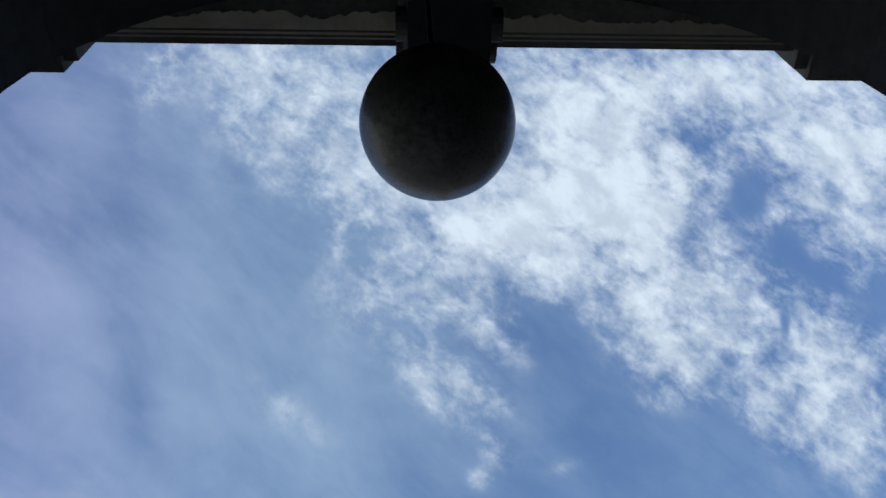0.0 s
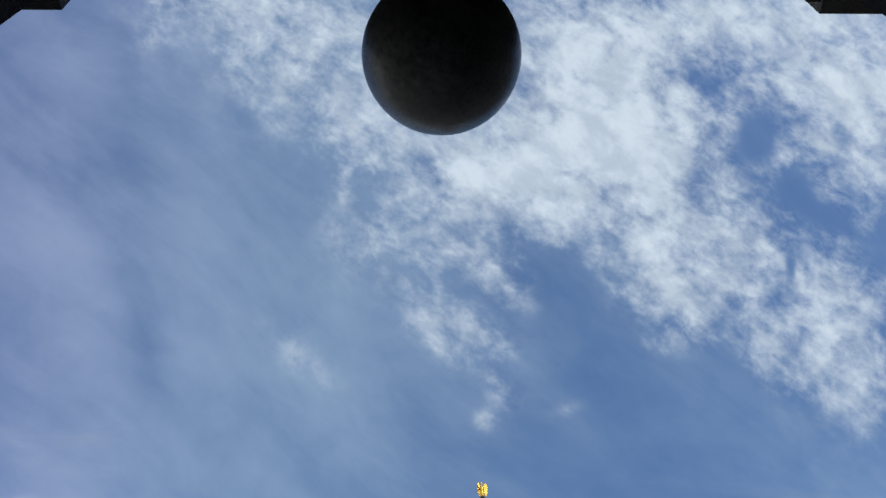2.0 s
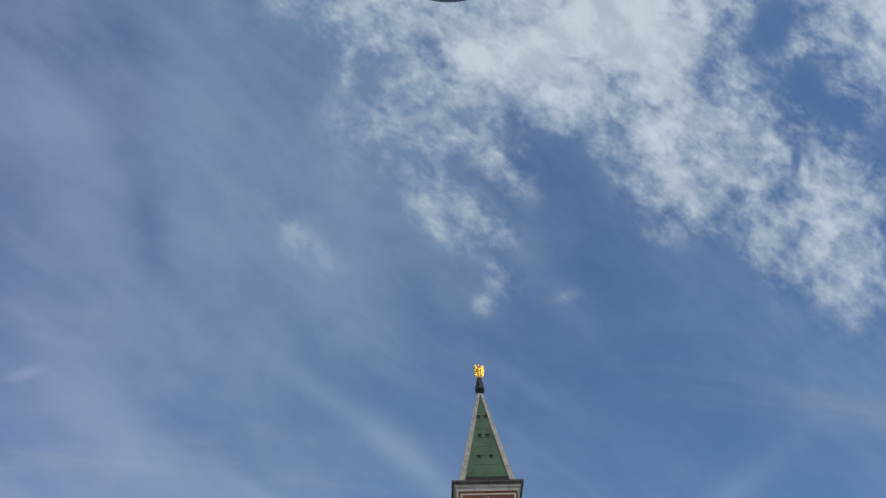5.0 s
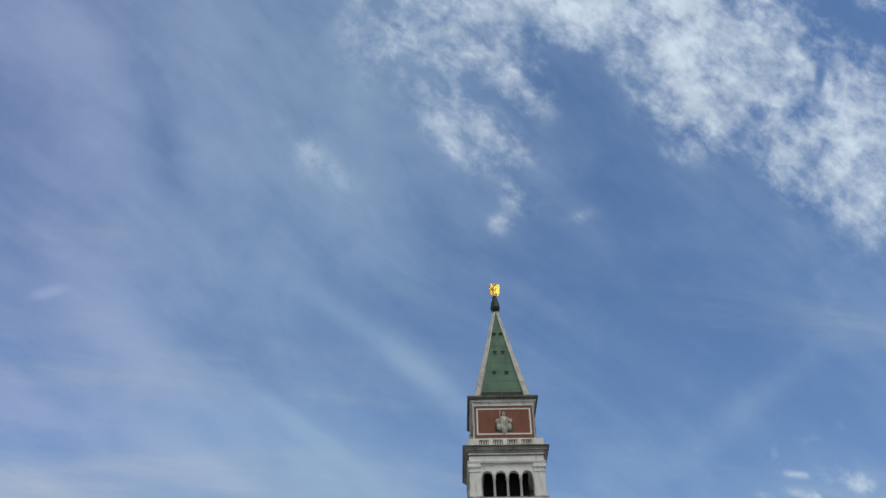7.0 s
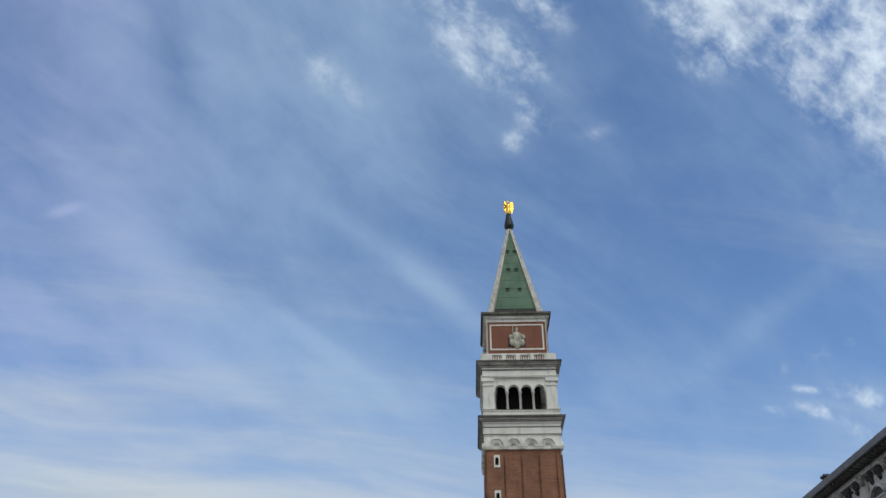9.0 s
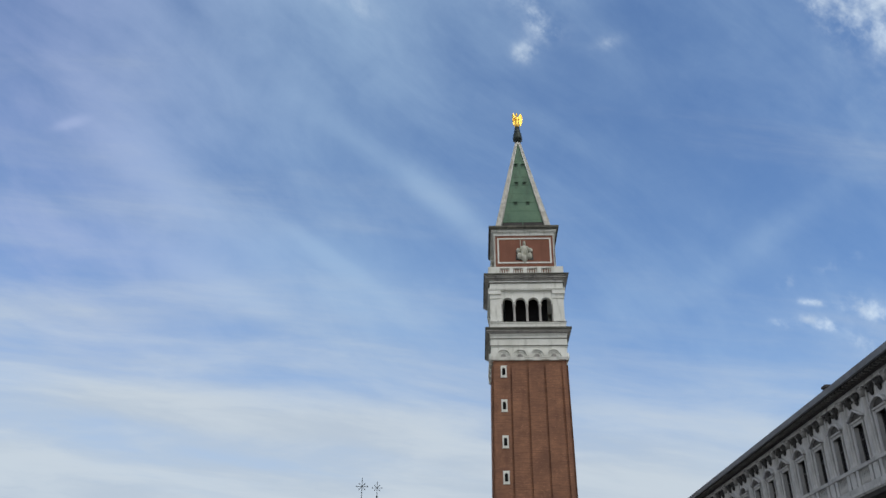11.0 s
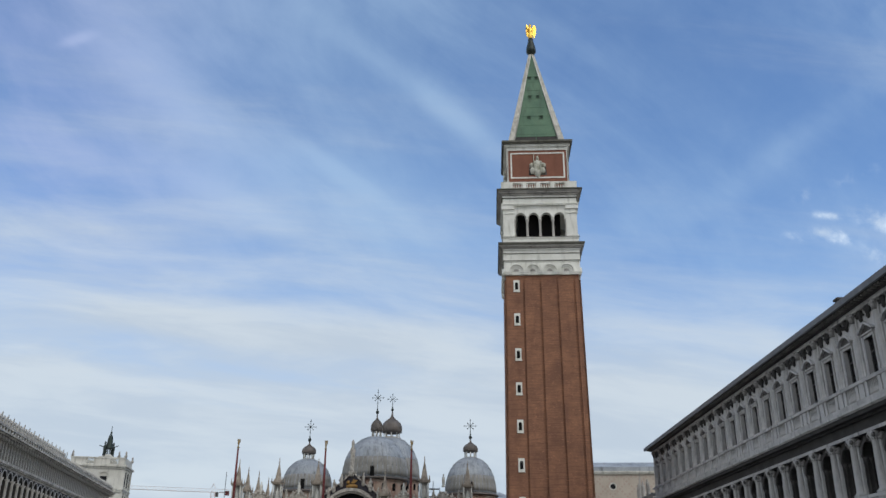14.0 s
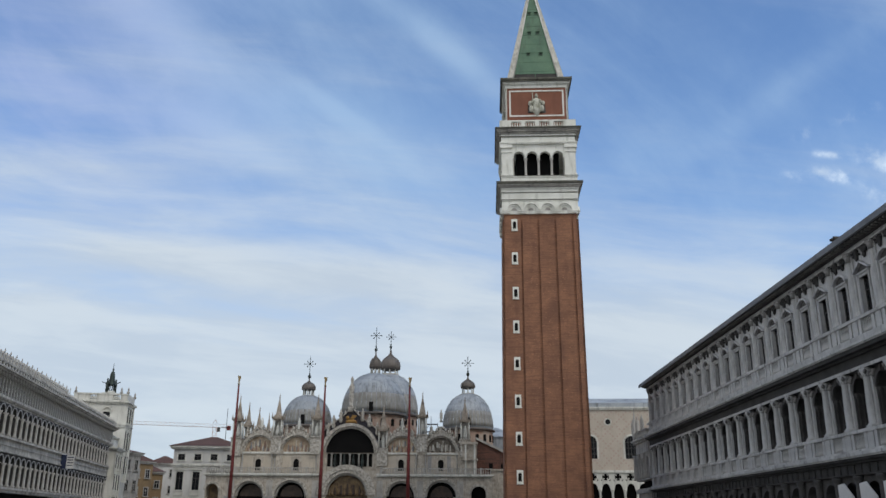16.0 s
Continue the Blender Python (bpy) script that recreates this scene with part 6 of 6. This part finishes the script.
        legs.tube([(-3.85 + 0.6 * math.cos(t), 3.4 + 0.75 * math.sin(t), 24.4), (-3.85 + 0.55 * math.cos(t), 3.4 + 0.55 * math.sin(t), 25.7)], 0.09)
    part("bell_frame", legs, BRONZE, ct)
    for sx in (-1, 1):
        s = Build().lathe(-3.85 + sx * 0.6, 3.4 + sx * 0.8, [(0.28, 24.3), (0.22, 25.0), (0.28, 25.6), (0.3, 25.9), (0.12, 26.3), (0.18, 26.5), (0.14, 26.75), (0.03, 26.9)], 8)
        s.tube([(-3.85 + sx * 1.0, 3.4, 26.0), (-3.85 + sx * 1.7, 3.1, 26.2)], 0.08)
        part("striker_statue", s, BRONZE, ct)
    # lower wing
    wing = thing("clock_tower_wing", pose(c.x, c.y, 0, 0, 0, 16.3), "pale stone wing with pilasters beside the clock tower", "house")
    part("wall", Build().box(-7.5, 0.35, -7.0, -0.3, 0, 13.4), STONE, wing)
    part("cornice", Build().box(-7.7, 0.65, -7.3, -0.3, 12.9, 13.2).box(-7.9, 0.9, -7.6, -0.3, 13.2, 13.5), STONE, wing)
    part("attic", Build().box(-7.5, -0.6, -6.4, -0.3, 13.5, 15.2).box(-7.6, -0.4, -6.6, -0.3, 15.2, 15.5), STONE, wing)
    part("cresting", Build().lathe(-1.5, -5.5, [(0.6, 15.4), (0.8, 15.8), (0.3, 16.3), (0.05, 16.6)], 9), STONE_DARK, wing)
    for z0, z1 in ((10.0, 12.2), (6.4, 9.0), (2.5, 5.2)):
        for y in (-6.0, -4.0, -2.0):
            sw = part("window", Build().box(0.35, 0.5, y - 0.65, y + 0.65, z0 - 0.2, z1 + 0.3), STONE, wing)
            part("opening", Build().box(0.45, 0.53, y - 0.42, y + 0.42, z0, z1), UNLIT, sw)
        for x in (-6.0, -4.0, -2.0):
            sw = part("window", Build().box(x - 0.65, x + 0.65, -7.15, -7.0, z0 - 0.2, z1 + 0.3), STONE, wing)
            part("opening", Build().box(x - 0.42, x + 0.42, -7.18, -7.1, z0, z1), UNLIT, sw)
    for y in (-6.9, -5.0, -3.0, -1.0):
        part("pilaster", Build().box(0.35, 0.62, y - 0.2, y + 0.2, 0, 12.9), STONE, wing)


build_clock_tower()


# ---- scaffold by the great dome ----
def build_scaffold():
    p = bearing(7.05, 183)
    sc = thing("scaffold", pose(p.x, p.y, 14.6, 0, 0, 5.5), "thin metal scaffold standing on the basilica roof", "scaffold")
    xs, ys = (-1.4, 0.0, 1.4), (0.0, 1.2)
    for x in xs:
        for y in ys:
            part("upright", Build().tube([(x, y, 0), (x, y, 8.6 - abs(x))], 0.05, 5), IRON, sc)
    for z in (1.8, 3.6, 5.4, 7.0):
        for y in ys:
            part("ledger", Build().tube([(-1.4, y, z), (1.4, y, z)], 0.045, 5), IRON, sc)
        part("deck", Build().box(-1.4, 1.4, 0, 1.2, z - 0.1, z - 0.04), STONE_DARK, sc)
    for z in (1.8, 3.6, 5.4):
        part("brace", Build().tube([(-1.4, 0, z), (0, 0, z + 1.7)], 0.04, 5), IRON, sc)


build_scaffold()


# ---- far crane ----
def build_crane():
    c = bearing(21.3, 330)
    cr = thing("tower_crane", pose(c.x, c.y, 0, 0, 0, 24), "pale red lattice tower crane far behind the roofs", "crane")
    CR = mat("faded_crane_paint", (0.62, 0.52, 0.49), (0.5, 0.43, 0.41), 1.0, 0.7)
    mast = Build()
    for x, y in ((-0.7, -0.7), (0.7, -0.7), (0.7, 0.7), (-0.7, 0.7)):
        mast.tube([(x, y, 0), (x, y, 34.8)], 0.14, 4)
    for k in range(20, 35):
        s = 1 if k % 2 else -1
        mast.tube([(-0.7 * s, -0.7, k), (0.7 * s, -0.7, k + 1)], 0.09, 4)
    part("mast", mast, CR, cr)
    jib = Build()
    z = 34.6
    jib.tube([(-32, 0, z), (11, 0, z)], 0.07, 4).tube([(-32, 1, z), (11, 1, z)], 0.07, 4).tube([(-31, 0.5, z + 1.2), (10, 0.5, z + 1.2)], 0.06, 4)
    for k in range(28):
        x = -32 + 1.5 * k
        jib.tube([(x, 0, z), (x + 0.75, 0.5, z + 1.2), (x + 1.5, 0, z)], 0.04, 4)
    part("jib", jib, CR, cr)
    part("tower_head", Build().tube([(-0.7, 0, z + 1.5), (0, 0.5, z + 3.0), (0.7, 0, z + 1.5)], 0.12, 4), CR, cr)
    part("cab", Build().box(0.8, 1.9, -0.8, 0.6, z - 1.6, z), STONE_DARK, cr)
    part("counterweight", Build().box(8.5, 10, -0.5, 1.5, z - 1.0, z + 0.2), STONE_OLD, cr)


build_crane()


# ---- palace behind the bell tower ----
def build_ducal():
    p = bearing(-5.2, 183)
    pa = thing("gothic_palace", pose(p.x, p.y, 0, 0, 0, 2.0), "pink and white patterned palace over a gothic loggia", "palace")
    W = 34.0
    part("wall", Build().box(-W / 2, W / 2, 0, 20, 11.8, 24.9), PINK_WALL, pa)
    tile = Build()
    for i in range(-32, 33):
        for j in range(24):
            if (i + j) % 6 == 0 or (i - j) % 6 == 0:
                x, z = i * 0.5, 12.4 + j * 0.5
                tile.prism([(x - 0.27, z), (x, z - 0.27), (x + 0.27, z), (x, z + 0.27)], -0.012, 0.1)
    tagged(part("lozenge", tile, ROSE, pa, "rose-coloured lozenge pattern"), kind="stuff")
    part("cornice", Build().box(-W / 2, W / 2, -0.3, 0.1, 24.4, 24.7).box(-W / 2, W / 2, -0.45, 1, 24.7, 25.0), STONE, pa)
    part("roof_edge", Build().add([(-W / 2, 0.4, 25.0), (W / 2, 0.4, 25.0), (W / 2, 6, 27.6), (-W / 2, 6, 27.6)], [(0, 1, 2, 3)]).box(-W / 2, W / 2, 0.2, 0.5, 25.0, 25.9), LEAD, pa, "grey lead roof edge")
    for az in (-6.2, -3.6, -9.0):
        x = (math.tan(radians(-az)) - math.tan(radians(5.2))) * 183
        win = part("arched_window", Build().ring(x, 17.7, 1.25, 1.65, -0.15, 0.2, 14).box(x - 1.65, x - 1.25, -0.15, 0.2, 14.3, 17.7).box(x + 1.25, x + 1.65, -0.15, 0.2, 14.3, 17.7), STONE, pa, "tall arched window")
        part("opening", Build().prism([(x - 1.25, 14.3), (x + 1.25, 14.3)] + [(x + 1.25 * math.cos(math.pi * k / 10), 17.7 + 1.25 * math.sin(math.pi * k / 10)) for k in range(11)], -0.05, 0.05), GLASS, win)
        br = Build()
        for dx in (-0.6, 0, 0.6):
            br.box(x + dx - 0.06, x + dx + 0.06, -0.12, -0.04, 14.3, 18.6)
        for z in (15.2, 16.4, 17.6):
            br.box(x - 1.25, x + 1.25, -0.12, -0.04, z, z + 0.1)
        part("tracery", br, STONE_DARK, win)
    for az in (-4.78,):
        x = (math.tan(radians(-az)) - math.tan(radians(5.2))) * 183
        oc = part("round_window", Build().ring(x, 21.9, 0.55, 0.8, -0.12, 0.2, 20, 0, 360), STONE, pa)
        part("opening", Build().prism([(x + 0.55 * math.cos(2 * math.pi * k / 16), 21.9 + 0.55 * math.sin(2 * math.pi * k / 16)) for k in range(16)], -0.03, 0.05), GLASS, oc)
    # loggia
    part("string", Build().box(-W / 2, W / 2, -0.35, 0.3, 11.45, 11.95), STONE, pa)
    # loggia back coloured near black for the shade inside
    part("loggia_back", Build().box(-W / 2, W / 2, 3.0, 3.3, 0, 11.8), UNLIT, pa)
    st = 2.55
    bay = Build().arched_wall(-st / 2, st / 2, 8.1, 9.8, 0, 8.15, 0.85, -0.1, 0.4, n=10, flat=1.35)
    qf = Build()
    qf.ring(0, 10.6, 0.72, 1.0, -0.12, 0.4, 20, 0, 360)
    for a in (45, 135, 225, 315):
        qf.lathe(0.55 * math.cos(radians(a)), 0.1, [(0.03, 10.6 + 0.55 * math.sin(radians(a)) - 0.18), (0.2, 10.6 + 0.55 * math.sin(radians(a))), (0.03, 10.6 + 0.55 * math.sin(radians(a)) + 0.18)], 6)
    web = Build().arched_wall(-st / 2, st / 2, 9.78, 11.5, 0, 10.6, 0.98, -0.05, 0.35, sill=9.8, n=10)
    me = {"loggia_arch": bay.mesh("loggia_arch", STONE), "quatrefoil": qf.mesh("quatrefoil", STONE), "web": web.mesh("web", STONE),
          "loggia_column": Build().lathe(0, 0.1, [(0.36, 4.5), (0.26, 4.7), (0.24, 7.5), (0.42, 8.0), (0.44, 8.15)], 10).mesh("loggia_column", STONE),
          "quatrefoil_hole": Build().box(-st / 2, st / 2, 0.5, 0.55, 9.4, 11.5).mesh("quatrefoil_hole", UNLIT)}
    for k in range(13):
        x = -W / 2 + 0.6 + st * (k + 0.5)
        for nm in ("loggia_arch", "quatrefoil", "web", "quatrefoil_hole"):
            part(nm, me[nm], None, pa, at=shift(x))
        part("loggia_column", me["loggia_column"], None, pa, at=shift(x - st / 2))
    part("loggia_floor", Build().box(-W / 2, W / 2, -0.2, 3, 3.6, 4.5), STONE, pa)
    part("lower_wall", Build().box(-W / 2, W / 2, 0.5, 3, 0, 3.6), STONE_OLD, pa)


ROSE = mat("rose_marble", (0.47, 0.38, 0.32), (0.42, 0.33, 0.28), 1.0, 0.8)
build_ducal()


# ---- library end beyond the long palace ----
def build_library():
    lb = thing("library", PN, "two-storey grey stone library with statues on its balustrade", "library")
    x0, x1 = -147.2, -138.3
    part("core", Build().box(x0 + 0.4, x1, 1.0, 12, 0, 15.5), STONE_OLD, lb)
    # near-black sheet for the unlit library rooms
    part("rooms", Build().box(x0 + 0.3, x1 - 0.2, 0.8, 1.0, 0, 13), UNLIT, lb)
    for nm, steps in {"lower_entablature": [(0, 5.2, 6.2), (-0.5, 6.2, 6.7)], "balcony": [(-0.3, 6.7, 6.95), (-0.3, 8.2, 8.5)], "upper_entablature": [(-0.2, 12.6, 14.3), (-0.6, 14.3, 14.6), (-0.9, 14.6, 14.95)], "roof_rail": [(-0.3, 15.0, 15.2), (-0.3, 16.1, 16.3)]}.items():
        b = Build()
        for y, z0, z1 in steps:
            b.box(x0 + y, x1, y, 0.9, z0, z1)
        part(nm, b, STONE_OLD, lb)
    me_a = Build().arched_wall(-1.8, 1.8, 8.5, 12.6, 0, 11.0, 1.0, 0, 0.7, n=10).mesh("arch_wall", STONE_OLD)
    me_c = Build().lathe(0, -0.1, [(0.38, 8.5), (0.3, 8.75), (0.26, 12.1), (0.42, 12.5), (0.42, 12.6)], 10).mesh("column", STONE_OLD)
    me_s = Build().lathe(0, -0.1, [(0.35, 16.3), (0.3, 16.6), (0.36, 17.2), (0.28, 17.9), (0.32, 18.2), (0.1, 18.4), (0.16, 18.6), (0.03, 18.9)], 8).mesh("statue", STONE_OLD)
    me_b = Build().lathe(0, -0.15, [(0.08, 15.2), (0.12, 15.5), (0.06, 15.9), (0.09, 16.1)], 6).mesh("baluster", STONE_OLD)
    for k in range(3):
        x = x1 - 1.8 - 3.6 * k
        part("arch_wall", me_a, None, lb, at=shift(x))
        for j in range(8):
            part("baluster", me_b, None, lb, at=shift(x - 1.4 + 0.4 * j))
        part("column", me_c, None, lb, at=shift(x - 1.8))
        part("statue", me_s, None, lb, at=shift(x - 1.8))
    part("obelisk", Build().lathe(x0 - 0.1, -0.2, [(0.55, 15.0), (0.55, 16.4), (0.4, 16.6), (0.35, 17.0), (0.1, 20.0), (0.16, 20.2), (0.02, 20.6)], 4, 0.5, False), STONE_OLD, lb, "stone obelisk")


build_library()
